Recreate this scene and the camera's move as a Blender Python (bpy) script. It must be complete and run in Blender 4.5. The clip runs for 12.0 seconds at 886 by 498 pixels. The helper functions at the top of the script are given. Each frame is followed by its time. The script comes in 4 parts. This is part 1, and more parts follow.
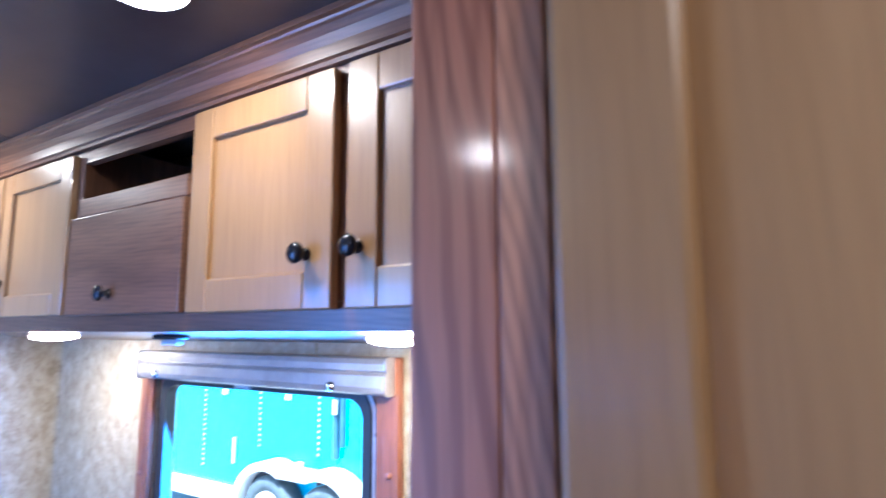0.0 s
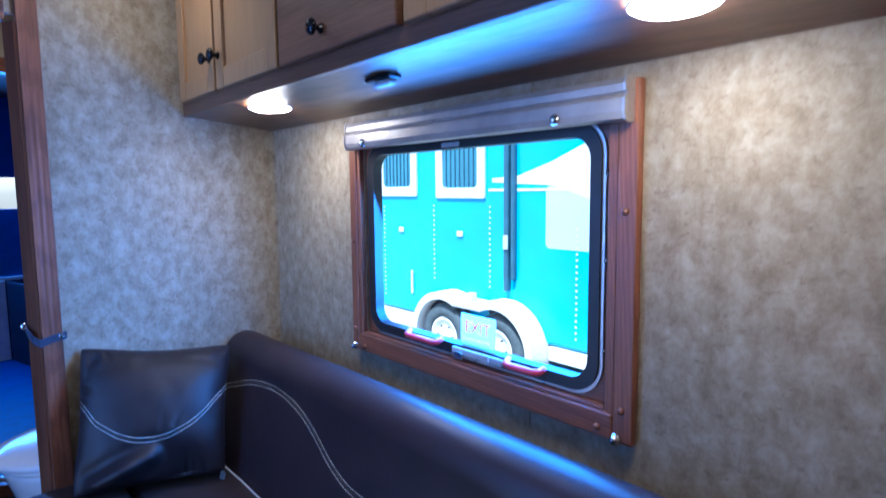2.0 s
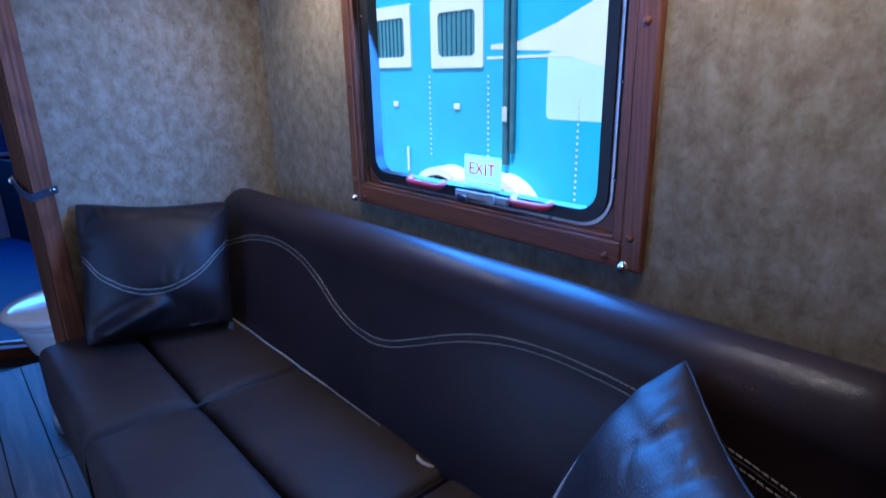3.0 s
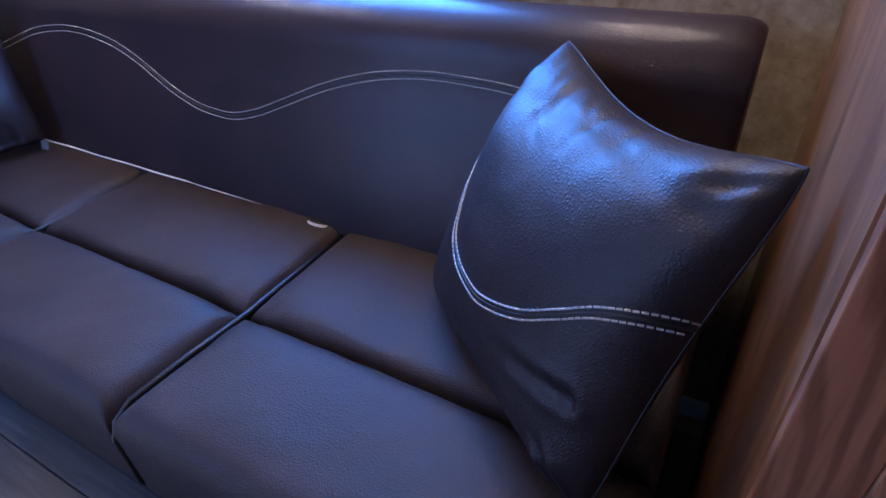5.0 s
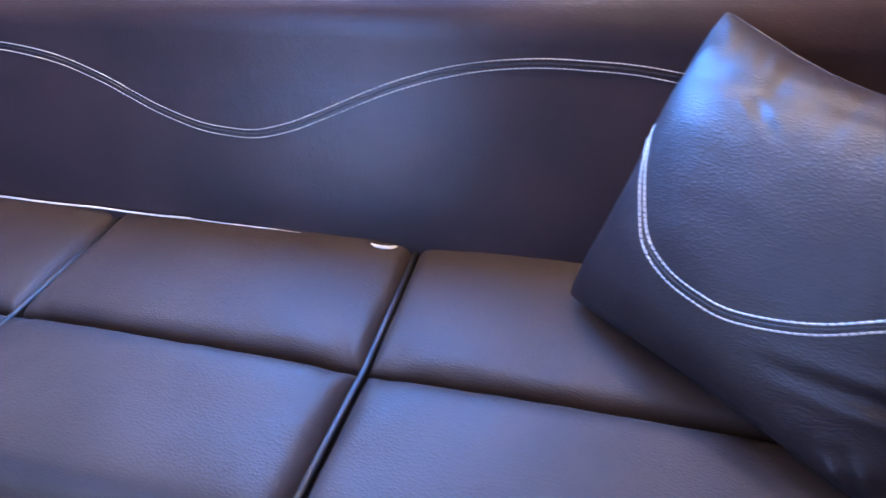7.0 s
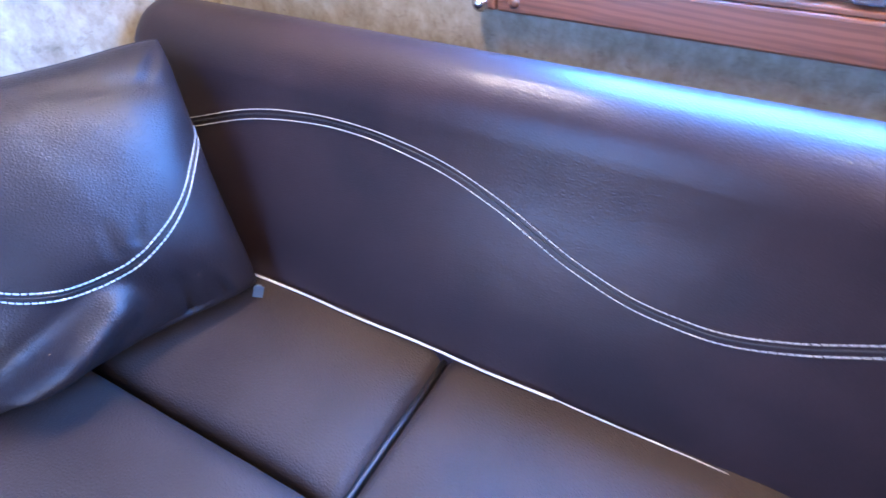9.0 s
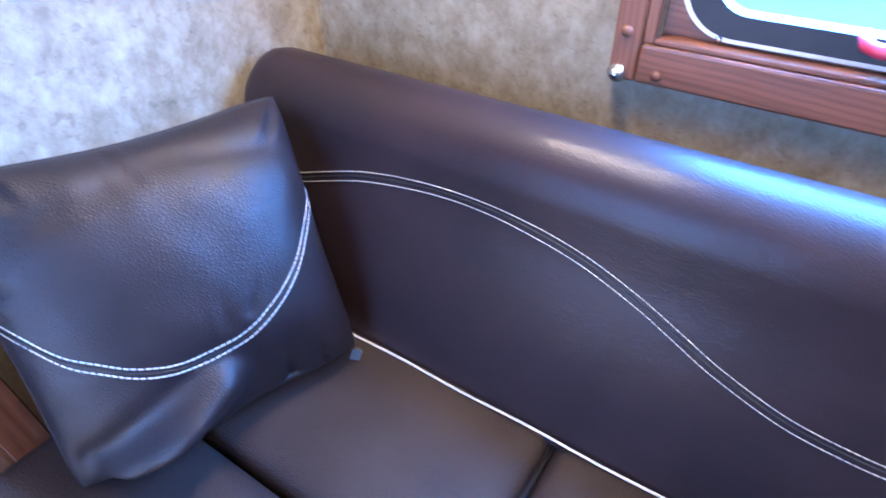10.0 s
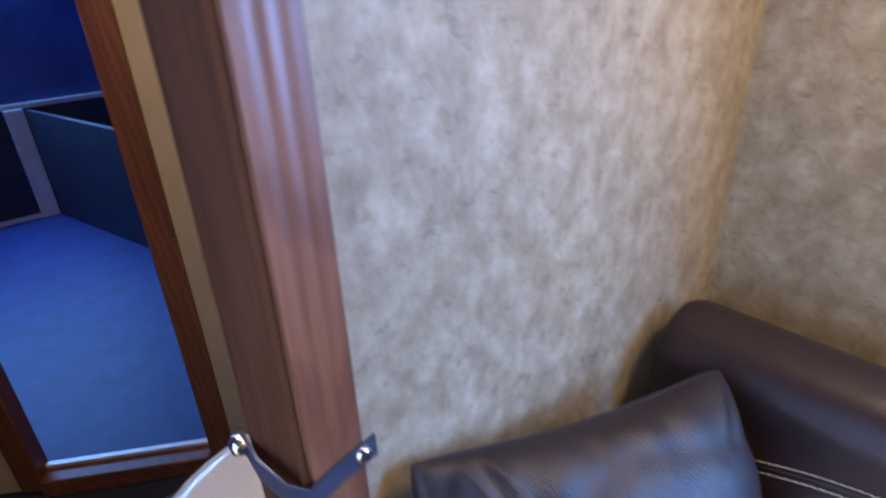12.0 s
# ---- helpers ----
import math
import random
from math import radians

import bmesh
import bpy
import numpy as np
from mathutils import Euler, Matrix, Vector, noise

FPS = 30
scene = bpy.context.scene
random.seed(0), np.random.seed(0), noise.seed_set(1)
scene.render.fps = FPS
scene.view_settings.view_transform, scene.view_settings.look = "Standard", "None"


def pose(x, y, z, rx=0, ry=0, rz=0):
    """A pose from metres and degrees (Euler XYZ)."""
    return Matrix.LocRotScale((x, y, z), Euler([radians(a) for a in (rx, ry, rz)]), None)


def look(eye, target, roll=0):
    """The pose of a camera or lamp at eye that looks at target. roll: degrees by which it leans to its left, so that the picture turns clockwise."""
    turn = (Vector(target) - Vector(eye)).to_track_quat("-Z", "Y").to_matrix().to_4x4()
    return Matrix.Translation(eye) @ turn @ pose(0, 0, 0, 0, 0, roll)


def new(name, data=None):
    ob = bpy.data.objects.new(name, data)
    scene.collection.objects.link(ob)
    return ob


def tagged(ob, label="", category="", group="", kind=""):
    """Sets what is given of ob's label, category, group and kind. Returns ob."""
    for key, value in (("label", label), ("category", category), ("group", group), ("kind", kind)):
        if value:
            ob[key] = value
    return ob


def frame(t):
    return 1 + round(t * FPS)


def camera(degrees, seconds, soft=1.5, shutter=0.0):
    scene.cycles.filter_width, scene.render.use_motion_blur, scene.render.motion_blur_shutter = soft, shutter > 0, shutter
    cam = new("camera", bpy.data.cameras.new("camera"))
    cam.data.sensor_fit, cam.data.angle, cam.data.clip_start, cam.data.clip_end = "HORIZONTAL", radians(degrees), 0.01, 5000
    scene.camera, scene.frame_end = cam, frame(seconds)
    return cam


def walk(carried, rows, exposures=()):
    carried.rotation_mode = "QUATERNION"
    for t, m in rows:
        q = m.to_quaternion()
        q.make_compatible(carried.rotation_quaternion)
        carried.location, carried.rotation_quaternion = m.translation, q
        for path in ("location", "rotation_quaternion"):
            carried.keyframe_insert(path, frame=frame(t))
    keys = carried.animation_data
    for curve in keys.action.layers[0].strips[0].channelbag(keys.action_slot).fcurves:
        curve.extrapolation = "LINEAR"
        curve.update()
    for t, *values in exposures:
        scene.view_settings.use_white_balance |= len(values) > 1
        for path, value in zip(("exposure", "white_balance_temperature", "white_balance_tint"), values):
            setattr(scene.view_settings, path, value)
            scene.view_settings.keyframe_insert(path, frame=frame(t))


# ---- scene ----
cam = camera(76.0, 12.0, 1.5, 0.4)
PATH = [
    (0, (2.098, -0.925, 1.546), (1.029, 0.743, 1.82), -0.3),
    (0.5, (2.03, -0.913, 1.477), (0.72, 0.585, 1.68), -0.3),
    (1, (2.004, -0.909, 1.433), (0.591, 0.506, 1.526), -0.4),
    (1.5, (1.966, -0.918, 1.372), (0.491, 0.432, 1.329), -0.4),
    (2, (1.912, -0.907, 1.301), (0.427, 0.417, 1.096), -0.5),
    (2.5, (1.883, -0.898, 1.233), (0.42, 0.41, 0.844), -0.4),
    (3, (1.881, -0.903, 1.193), (0.462, 0.372, 0.594), -1.2),
    (3.5, (1.891, -0.922, 1.137), (0.541, 0.334, 0.363), -1.6),
    (3.7, (1.898, -0.932, 1.115), (0.593, 0.327, 0.271), -1.9),
    (5.3, (1.796, -0.976, 1.055), (1.052, 0.411, -0.18), -4.3),
    (5.5, (1.758, -0.984, 1.06), (1.079, 0.412, -0.201), -4.4),
    (6, (1.664, -0.985, 1.069), (1.124, 0.427, -0.241), -4.9),
    (6.5, (1.576, -0.983, 1.073), (1.139, 0.445, -0.258), -4.3),
    (6.7, (1.528, -0.990, 1.070), (1.109, 0.462, -0.23), -4.1),
    (8.5, (0.994, -0.779, 1.129), (0.409, 0.512, -0.282), -4.5),
    (9, (0.87, -0.744, 1.108), (0.123, 0.564, -0.208), -1.7),
    (9.5, (0.799, -0.709, 1.143), (0.021, 0.559, -0.194), -1.7),
    (10, (0.725, -0.712, 1.163), (-0.125, 0.529, -0.155), -1.9),
    (10.5, (0.628, -0.722, 1.217), (-0.301, 0.457, -0.103), -2.8),
    (11, (0.500, -0.768, 1.245), (-0.520, 0.428, 0.008), -1.7),
    (11.5, (0.405, -0.799, 1.255), (-0.760, 0.387, 0.141), -1.9),
    (12, (0.329, -0.832, 1.259), (-1.045, 0.312, 0.362), -2.4),
]
EXPOSURES = [(0.0, 2.27, 5050, 12), (1.0, 1.5, 4950, 12), (1.5, 1.2, 4900, 12), (2.5, 0.62, 5250, 14), (3.0, 0.23, 5350, 15), (3.7, 0.25, 5600, 17), (5.3, 1.6, 6500, 27), (6.7, 2.45, 6750, 24), (8.5, 2.9, 6500, 21), (10.0, 2.55, 6600, 18), (11.0, 1.9, 7500, 16), (12.0, 1.45, 8700, 18)]
walk(cam, [(t, look(eye, target, roll)) for t, eye, target, roll in PATH], EXPOSURES)

# ---- world, sun and daylight ----
world = bpy.data.worlds.new("world")
scene.world = world
world.use_nodes = True
wn = world.node_tree
sky = wn.nodes.new("ShaderNodeTexSky")
sky.sky_type, sky.sun_disc = "NISHITA", False
sky.sun_elevation, sky.sun_rotation = radians(65), radians(167)
wn.nodes["Background"].inputs["Strength"].default_value = 0.15
wn.links.new(sky.outputs["Color"], wn.nodes["Background"].inputs["Color"])
sun_data = bpy.data.lights.new("sun", "SUN")
sun_data.energy, sun_data.angle, sun_data.color = 5.0, radians(0.5), (1.0, 0.95, 0.88)
sun = new("sun", sun_data)
sun.matrix_world = look((0, 0, 8), (-0.10, 0.45, 8 - 1.0))


def area_light(name, eye, target, w, h, power, colour):
    d = bpy.data.lights.new(name, "AREA")
    d.shape, d.size, d.size_y, d.energy, d.color = "RECTANGLE", w, h, power, colour
    o = new(name, d)
    o.matrix_world = look(eye, target)
    return o


DAY = (0.07, 0.315, 1.0)
# The entry is unseen; this lamp is added as blue fill from the south.
area_light("assumed_entry_daylight", (0.40, -2.02, 1.0), (0.48, -0.70, 0.2), 0.66, 1.7, 11.0, DAY)
area_light("window_daylight", (0.95, 0.055, 1.16), (0.95, -1.0, 0.75), 0.66, 0.44, 25, DAY)
area_light("stall_daylight", (-3.54, -0.9, 1.31), (0.1, -0.84, 0.0), 1.2, 0.22, 19, DAY)

# ---- materials ----


def mat(name, rough=0.5, metal=0.0, colour=(0.5, 0.5, 0.5), spec=0.5):
    m = bpy.data.materials.new(name)
    m.use_nodes = True
    b = m.node_tree.nodes["Principled BSDF"]
    b.inputs["Base Color"].default_value = (*colour, 1)
    b.inputs["Roughness"].default_value, b.inputs["Metallic"].default_value = rough, metal
    b.inputs["Specular IOR Level"].default_value = spec
    return m, m.node_tree, b


def node(nt, kind, **kw):
    n = nt.nodes.new(kind)
    for k, v in kw.items():
        n.inputs[k].default_value = v
    return n


def coords(nt, scale=(1, 1, 1), shift=True, rot=(0, 0, 0)):
    tc = nt.nodes.new("ShaderNodeTexCoord")
    mp = node(nt, "ShaderNodeMapping", Scale=scale, Rotation=rot)
    nt.links.new(tc.outputs["Object"], mp.inputs["Vector"])
    if shift:
        oi = nt.nodes.new("ShaderNodeObjectInfo")
        mu = nt.nodes.new("ShaderNodeMath")
        mu.operation = "MULTIPLY"
        mu.inputs[1].default_value = 7.3
        nt.links.new(oi.outputs["Random"], mu.inputs[0])
        cb = nt.nodes.new("ShaderNodeCombineXYZ")
        for i in range(3):
            nt.links.new(mu.outputs[0], cb.inputs[i])
        nt.links.new(cb.outputs[0], mp.inputs["Location"])
    return mp.outputs["Vector"]


def ramp(nt, fac, stops):
    r = nt.nodes.new("ShaderNodeValToRGB")
    el = r.color_ramp.elements
    while len(el) < len(stops):
        el.new(0.5)
    for e, (p, c) in zip(el, stops):
        e.position, e.color = p, (*c, 1)
    nt.links.new(fac, r.inputs["Fac"])
    return r.outputs["Color"]


def mix(nt, a, b, fac, mode="MIX"):
    m = nt.nodes.new("ShaderNodeMix")
    m.data_type, m.blend_type = "RGBA", mode
    if isinstance(fac, (int, float)):
        m.inputs["Factor"].default_value = fac
    else:
        nt.links.new(fac, m.inputs["Factor"])
    for v, s in ((a, m.inputs["A"]), (b, m.inputs["B"])):
        if isinstance(v, tuple):
            s.default_value = (*v, 1)
        else:
            nt.links.new(v, s)
    return m.outputs["Result"]


def bump(nt, b, height, strength, dist=0.002):
    n = node(nt, "ShaderNodeBump", Strength=strength, Distance=dist)
    nt.links.new(height, n.inputs["Height"])
    nt.links.new(n.outputs["Normal"], b.inputs["Normal"])


def wood(name, dark, light, axis, rough=0.35, streak=1.0, coat=0.3, pore=0.5, figure=0.0, lines=None, gloss=0.18):
    """Oiled or lacquered wood whose grain runs along axis."""
    m, nt, b = mat(name, rough)
    s = [22.0, 22.0, 22.0]
    s["xyz".index(axis)] = 1.3
    v = coords(nt, s)
    n1 = node(nt, "ShaderNodeTexNoise", Scale=1.0, Detail=6.0, Roughness=0.62, Distortion=0.9)
    nt.links.new(v, n1.inputs["Vector"])
    s2 = [9.0, 9.0, 9.0]
    s2["xyz".index(axis)] = 0.9
    n2 = node(nt, "ShaderNodeTexNoise", Scale=1.0, Detail=3.0, Roughness=0.5, Distortion=1.6)
    nt.links.new(coords(nt, s2), n2.inputs["Vector"])
    s3 = [150.0, 150.0, 150.0]
    s3["xyz".index(axis)] = 8.0
    n3 = node(nt, "ShaderNodeTexNoise", Scale=1.0, Detail=2.0, Roughness=0.6)
    nt.links.new(coords(nt, s3), n3.inputs["Vector"])
    base = ramp(nt, n1.outputs["Fac"], ((0.30, dark), (0.68, light)))
    mid = tuple(0.55 * d + 0.25 * l for d, l in zip(dark, light))
    wide = ramp(nt, n2.outputs["Fac"], ((0.40, mid), (0.60, light)))
    col = mix(nt, base, wide, 0.45 * streak)
    if figure:
        # growth lines: lean of the bands, bands per metre, waviness
        lean, dense, wavy = lines or (12, 38, 7.0)
        s4 = [1.0, 1.0, 1.0]
        s4["xyz".index(axis)] = 0.25
        rot = {"z": (0.0, radians(lean), 0.0), "x": (0.0, radians(90 - lean), 0.0), "y": (radians(90 - lean), 0.0, 0.0)}[axis]
        wv = node(nt, "ShaderNodeTexWave", Scale=dense, Distortion=wavy, Detail=3.0)
        wv.inputs["Detail Scale"].default_value = 0.5
        wv.bands_direction = "X" if axis != "y" else "Z"
        nt.links.new(coords(nt, s4, True, rot), wv.inputs["Vector"])
        growth = ramp(nt, wv.outputs["Fac"], ((0.12, (0.50, 0.43, 0.40)), (0.55, (1.05, 1.05, 1.05))))
        col = mix(nt, col, growth, figure, "MULTIPLY")
    pores = ramp(nt, n3.outputs["Fac"], ((0.36, (0.55, 0.5, 0.45)), (0.52, (1, 1, 1))))
    nt.links.new(mix(nt, col, pores, pore, "MULTIPLY"), b.inputs["Base Color"])
    b.inputs["Coat Weight"].default_value, b.inputs["Coat Roughness"].default_value = coat, gloss
    bump(nt, b, n3.outputs["Fac"], 0.18, 0.001)
    return m


WOOD_RED = ((0.130, 0.041, 0.019), (0.262, 0.094, 0.044))
WOOD_GOLD = ((0.315, 0.172, 0.068), (0.395, 0.226, 0.096))
WOOD_BROWN = ((0.105, 0.045, 0.022), (0.215, 0.105, 0.055))
red_x, red_y, red_z = [wood("red_oak_" + a, *WOOD_RED, a, rough=0.44, pore=0.4, streak=1.0, figure=0.4, coat=0.06) for a in "xyz"]
gold_x, gold_z = [wood("golden_alder_" + a, *WOOD_GOLD, a, rough=0.34, coat=0.7, gloss=0.10, pore=0.16, streak=0.5, figure=0.07, lines=(20, 26, 14.0)) for a in "xz"]
brown_x, brown_z = [wood("brown_oak_" + a, *WOOD_BROWN, a, rough=0.38, coat=0.2, figure=0.3) for a in "xz"]
stile_oak = wood("stile_oak", (0.29, 0.100, 0.046), (0.44, 0.172, 0.086), "z", rough=0.4, streak=0.6, coat=0.45, gloss=0.12, pore=0.4, figure=0.65, lines=(26, 20, 13.0))
stile_light = wood("stile_light_oak", (0.36, 0.145, 0.068), (0.55, 0.255, 0.130), "z", rough=0.42, coat=0.4, gloss=0.12, pore=0.5, figure=0.6, lines=(42, 50, 6.0))
# Darker, duller oak: the shade on the jamb is put into its colour.
shaded_jamb_oak = wood("shaded_jamb_oak", (0.085, 0.026, 0.011), (0.15, 0.052, 0.022), "z", rough=0.6, coat=0.0, pore=0.4)
shaded_jamb_oak.node_tree.nodes["Principled BSDF"].inputs["Specular IOR Level"].default_value = 0.12
panel_z = wood("panel_oak", (0.15, 0.056, 0.024), (0.36, 0.150, 0.062), "z", rough=0.4, streak=1.2, figure=0.5, lines=(16, 18, 12.0))


def wallpaper():
    m, nt, b = mat("mottled_wallpaper", 0.62)
    big = node(nt, "ShaderNodeTexNoise", Scale=5.0, Detail=4.0, Roughness=0.6, Distortion=0.4)
    nt.links.new(coords(nt, shift=False), big.inputs["Vector"])
    med = node(nt, "ShaderNodeTexNoise", Scale=27.0, Detail=8.0, Roughness=0.70, Distortion=0.15)
    nt.links.new(coords(nt, (1.0, 1.0, 0.8), False), med.inputs["Vector"])
    fleck = node(nt, "ShaderNodeTexNoise", Scale=46.0, Detail=5.0, Roughness=0.68, Distortion=0.3)
    nt.links.new(coords(nt, (0.75, 0.75, 1.2), False), fleck.inputs["Vector"])
    c = ramp(nt, med.outputs["Fac"], ((0.33, (0.205, 0.156, 0.092)), (0.50, (0.303, 0.247, 0.166)), (0.66, (0.400, 0.348, 0.260))))
    g = ramp(nt, big.outputs["Fac"], ((0.36, (0.88, 0.87, 0.84)), (0.64, (1.04, 1.03, 1.02))))
    c = mix(nt, c, g, 1.0, "MULTIPLY")
    f = ramp(nt, fleck.outputs["Fac"], ((0.34, (0.45, 0.39, 0.32)), (0.43, (1, 1, 1))))
    nt.links.new(mix(nt, c, f, 0.45, "MULTIPLY"), b.inputs["Base Color"])
    bump(nt, b, med.outputs["Fac"], 0.25, 0.001)
    return m


paper = wallpaper()


def leather_mat(name, a, c, rough, grain=270.0, relief=0.42, spec=0.34, coat=0.0):
    m, nt, b = mat(name, rough, 0.0, a, spec)
    b.inputs["Coat Weight"].default_value, b.inputs["Coat Roughness"].default_value = coat, 0.15
    v = coords(nt, (1, 1, 1))
    vo = node(nt, "ShaderNodeTexVoronoi", Scale=grain)
    vo.feature = "DISTANCE_TO_EDGE"
    nt.links.new(v, vo.inputs["Vector"])
    n = node(nt, "ShaderNodeTexNoise", Scale=14.0, Detail=4.0, Roughness=0.6)
    nt.links.new(v, n.inputs["Vector"])
    big = node(nt, "ShaderNodeTexNoise", Scale=7.0, Detail=5.0, Roughness=0.6)
    nt.links.new(v, big.inputs["Vector"])
    col = ramp(nt, big.outputs["Fac"], ((0.35, a), (0.65, c)))
    nt.links.new(col, b.inputs["Base Color"])
    mu = nt.nodes.new("ShaderNodeMath")
    mu.operation = "MULTIPLY_ADD"
    mu.inputs[1].default_value, mu.inputs[2].default_value = 0.22, rough - 0.11
    nt.links.new(n.outputs["Fac"], mu.inputs[0])
    nt.links.new(mu.outputs[0], b.inputs["Roughness"])
    b1 = node(nt, "ShaderNodeBump", Strength=relief, Distance=0.0011)
    nt.links.new(vo.outputs["Distance"], b1.inputs["Height"])
    b2 = node(nt, "ShaderNodeBump", Strength=0.20, Distance=0.006)
    nt.links.new(n.outputs["Fac"], b2.inputs["Height"])
    nt.links.new(b1.outputs["Normal"], b2.inputs["Normal"])
    nt.links.new(b2.outputs["Normal"], b.inputs["Normal"])
    nt.links.new(b2.outputs["Normal"], b.inputs["Coat Normal"])
    return m


leather = leather_mat("dark_brown_leather", (0.025, 0.0162, 0.0148), (0.038, 0.0252, 0.0220), 0.55, 230.0, 0.85, 0.27)
back_leather = leather_mat("polished_backrest_leather", (0.016, 0.0082, 0.0092), (0.027, 0.0136, 0.0144), 0.55, 280.0, 0.36, 0.22, 0.24)
pillow_leather = leather_mat("pillow_leather", (0.010, 0.0060, 0.0070), (0.016, 0.0096, 0.0102), 0.49, 250.0, 0.75, 0.42)
cord_black = mat("black_cord", 0.5, 0, (0.012, 0.011, 0.012))[0]
thread = mat("white_thread", 0.6, 0, (0.44, 0.42, 0.39))[0]
white_cord = mat("white_cord", 0.5, 0, (0.60, 0.58, 0.55))[0]


def plain(name, colour, rough, metal=0.0, amount=0.12, scale=9.0):
    m, nt, b = mat(name, rough, metal, colour)
    n = node(nt, "ShaderNodeTexNoise", Scale=scale, Detail=5.0, Roughness=0.65)
    nt.links.new(coords(nt), n.inputs["Vector"])
    lo = tuple(max(0.0, c * (1 - amount)) for c in colour)
    hi = tuple(min(1.0, c * (1 + amount)) for c in colour)
    nt.links.new(ramp(nt, n.outputs["Fac"], ((0.35, lo), (0.65, hi))), b.inputs["Base Color"])
    bump(nt, b, n.outputs["Fac"], 0.08, 0.002)
    return m


ceiling_mat = plain("dark_ceiling_vinyl", (0.060, 0.050, 0.050), 0.36, 0, 0.25, 3.0)
shade_wall = plain("beige_panel", (0.50, 0.40, 0.26), 0.5, 0, 0.10, 6.0)
chrome = plain("chrome", (0.75, 0.75, 0.77), 0.18, 1.0, 0.05, 20.0)
dark_metal = plain("blackened_metal", (0.018, 0.018, 0.022), 0.25, 0.6, 0.2, 30.0)
gasket_mat = plain("black_rubber", (0.010, 0.010, 0.012), 0.45, 0, 0.2, 30.0)
flange_mat = plain("brushed_aluminium", (0.50, 0.48, 0.47), 0.32, 0.8, 0.12, 40.0)
valance_mat = plain("silver_vinyl_valance", (0.36, 0.33, 0.31), 0.34, 0.35, 0.15, 12.0)
red_plastic = plain("red_plastic", (0.62, 0.05, 0.09), 0.35, 0, 0.08, 10.0)
clear_plastic = plain("clear_plastic", (0.11, 0.12, 0.13), 0.15, 0, 0.1, 20.0)
grey_plastic = plain("grey_plastic", (0.38, 0.42, 0.46), 0.4, 0, 0.1, 20.0)
strap_mat = plain("navy_strap", (0.035, 0.042, 0.065), 0.42, 0, 0.15, 40.0)
ceramic = plain("white_ceramic", (0.78, 0.77, 0.75), 0.15, 0, 0.03, 4.0)
label_mat = plain("white_label", (0.82, 0.80, 0.78), 0.5, 0, 0.03, 20.0)
sticker_mat = plain("thin_white_vinyl", (0.86, 0.85, 0.83), 0.5, 0, 0.03, 20.0)
snt = sticker_mat.node_tree
tl = node(snt, "ShaderNodeBsdfTranslucent", Color=(0.88, 0.87, 0.85, 1))
ms = node(snt, "ShaderNodeMixShader", Fac=0.70)
snt.links.new(snt.nodes["Principled BSDF"].outputs[0], ms.inputs[1])
snt.links.new(tl.outputs[0], ms.inputs[2])
snt.links.new(ms.outputs[0], snt.nodes["Material Output"].inputs["Surface"])
letter_mat = plain("red_letters", (0.80, 0.05, 0.05), 0.5, 0, 0.05, 20.0)
lnt = letter_mat.node_tree
lt = node(lnt, "ShaderNodeBsdfTranslucent", Color=(0.95, 0.10, 0.08, 1))
lm_mix = node(lnt, "ShaderNodeMixShader", Fac=0.9)
lnt.links.new(lnt.nodes["Principled BSDF"].outputs[0], lm_mix.inputs[1])
lnt.links.new(lt.outputs[0], lm_mix.inputs[2])
lnt.links.new(lm_mix.outputs[0], lnt.nodes["Material Output"].inputs["Surface"])
# Stall mat and lining: the blue daylight is put into their base colours.
mat_rubber = plain("daylit_rubber_mat", (0.008, 0.048, 0.22), 0.55, 0, 0.2, 12.0)
stall_wall = plain("daylit_stall_lining", (0.02, 0.07, 0.24), 0.45, 0, 0.2, 5.0)
stall_dark = plain("stall_kick_panel", (0.022, 0.026, 0.050), 0.6, 0, 0.2, 8.0)
alu = plain("mill_aluminium", (0.70, 0.71, 0.72), 0.4, 0.3, 0.08, 15.0)
asphalt = plain("pale_gravel", (0.40, 0.38, 0.35), 0.9, 0, 0.25, 25.0)
trailer_paint = plain("teal_trailer_paint", (0.06, 0.47, 0.75), 0.22, 0, 0.08, 1.6)
channel_mat = plain("blue_grey_channel", (0.05, 0.14, 0.20), 0.4, 0, 0.15, 6.0)
trailer_pale = plain("pale_teal_paint", (0.60, 0.82, 0.84), 0.25, 0, 0.06, 1.5)
trailer_white = plain("white_trailer_trim", (0.80, 0.80, 0.80), 0.3, 0, 0.05, 3.0)
tyre_mat = plain("tyre_rubber", (0.09, 0.11, 0.12), 0.75, 0, 0.2, 18.0)
rim_mat = plain("white_steel_rim", (0.80, 0.80, 0.80), 0.35, 0.0, 0.05, 8.0)
dark_glass = plain("dark_tinted_glass", (0.07, 0.24, 0.32), 0.08, 0, 0.1, 3.0)
scrap_mat = plain("paper_scrap", (0.7, 0.7, 0.68), 0.8, 0, 0.1, 40.0)


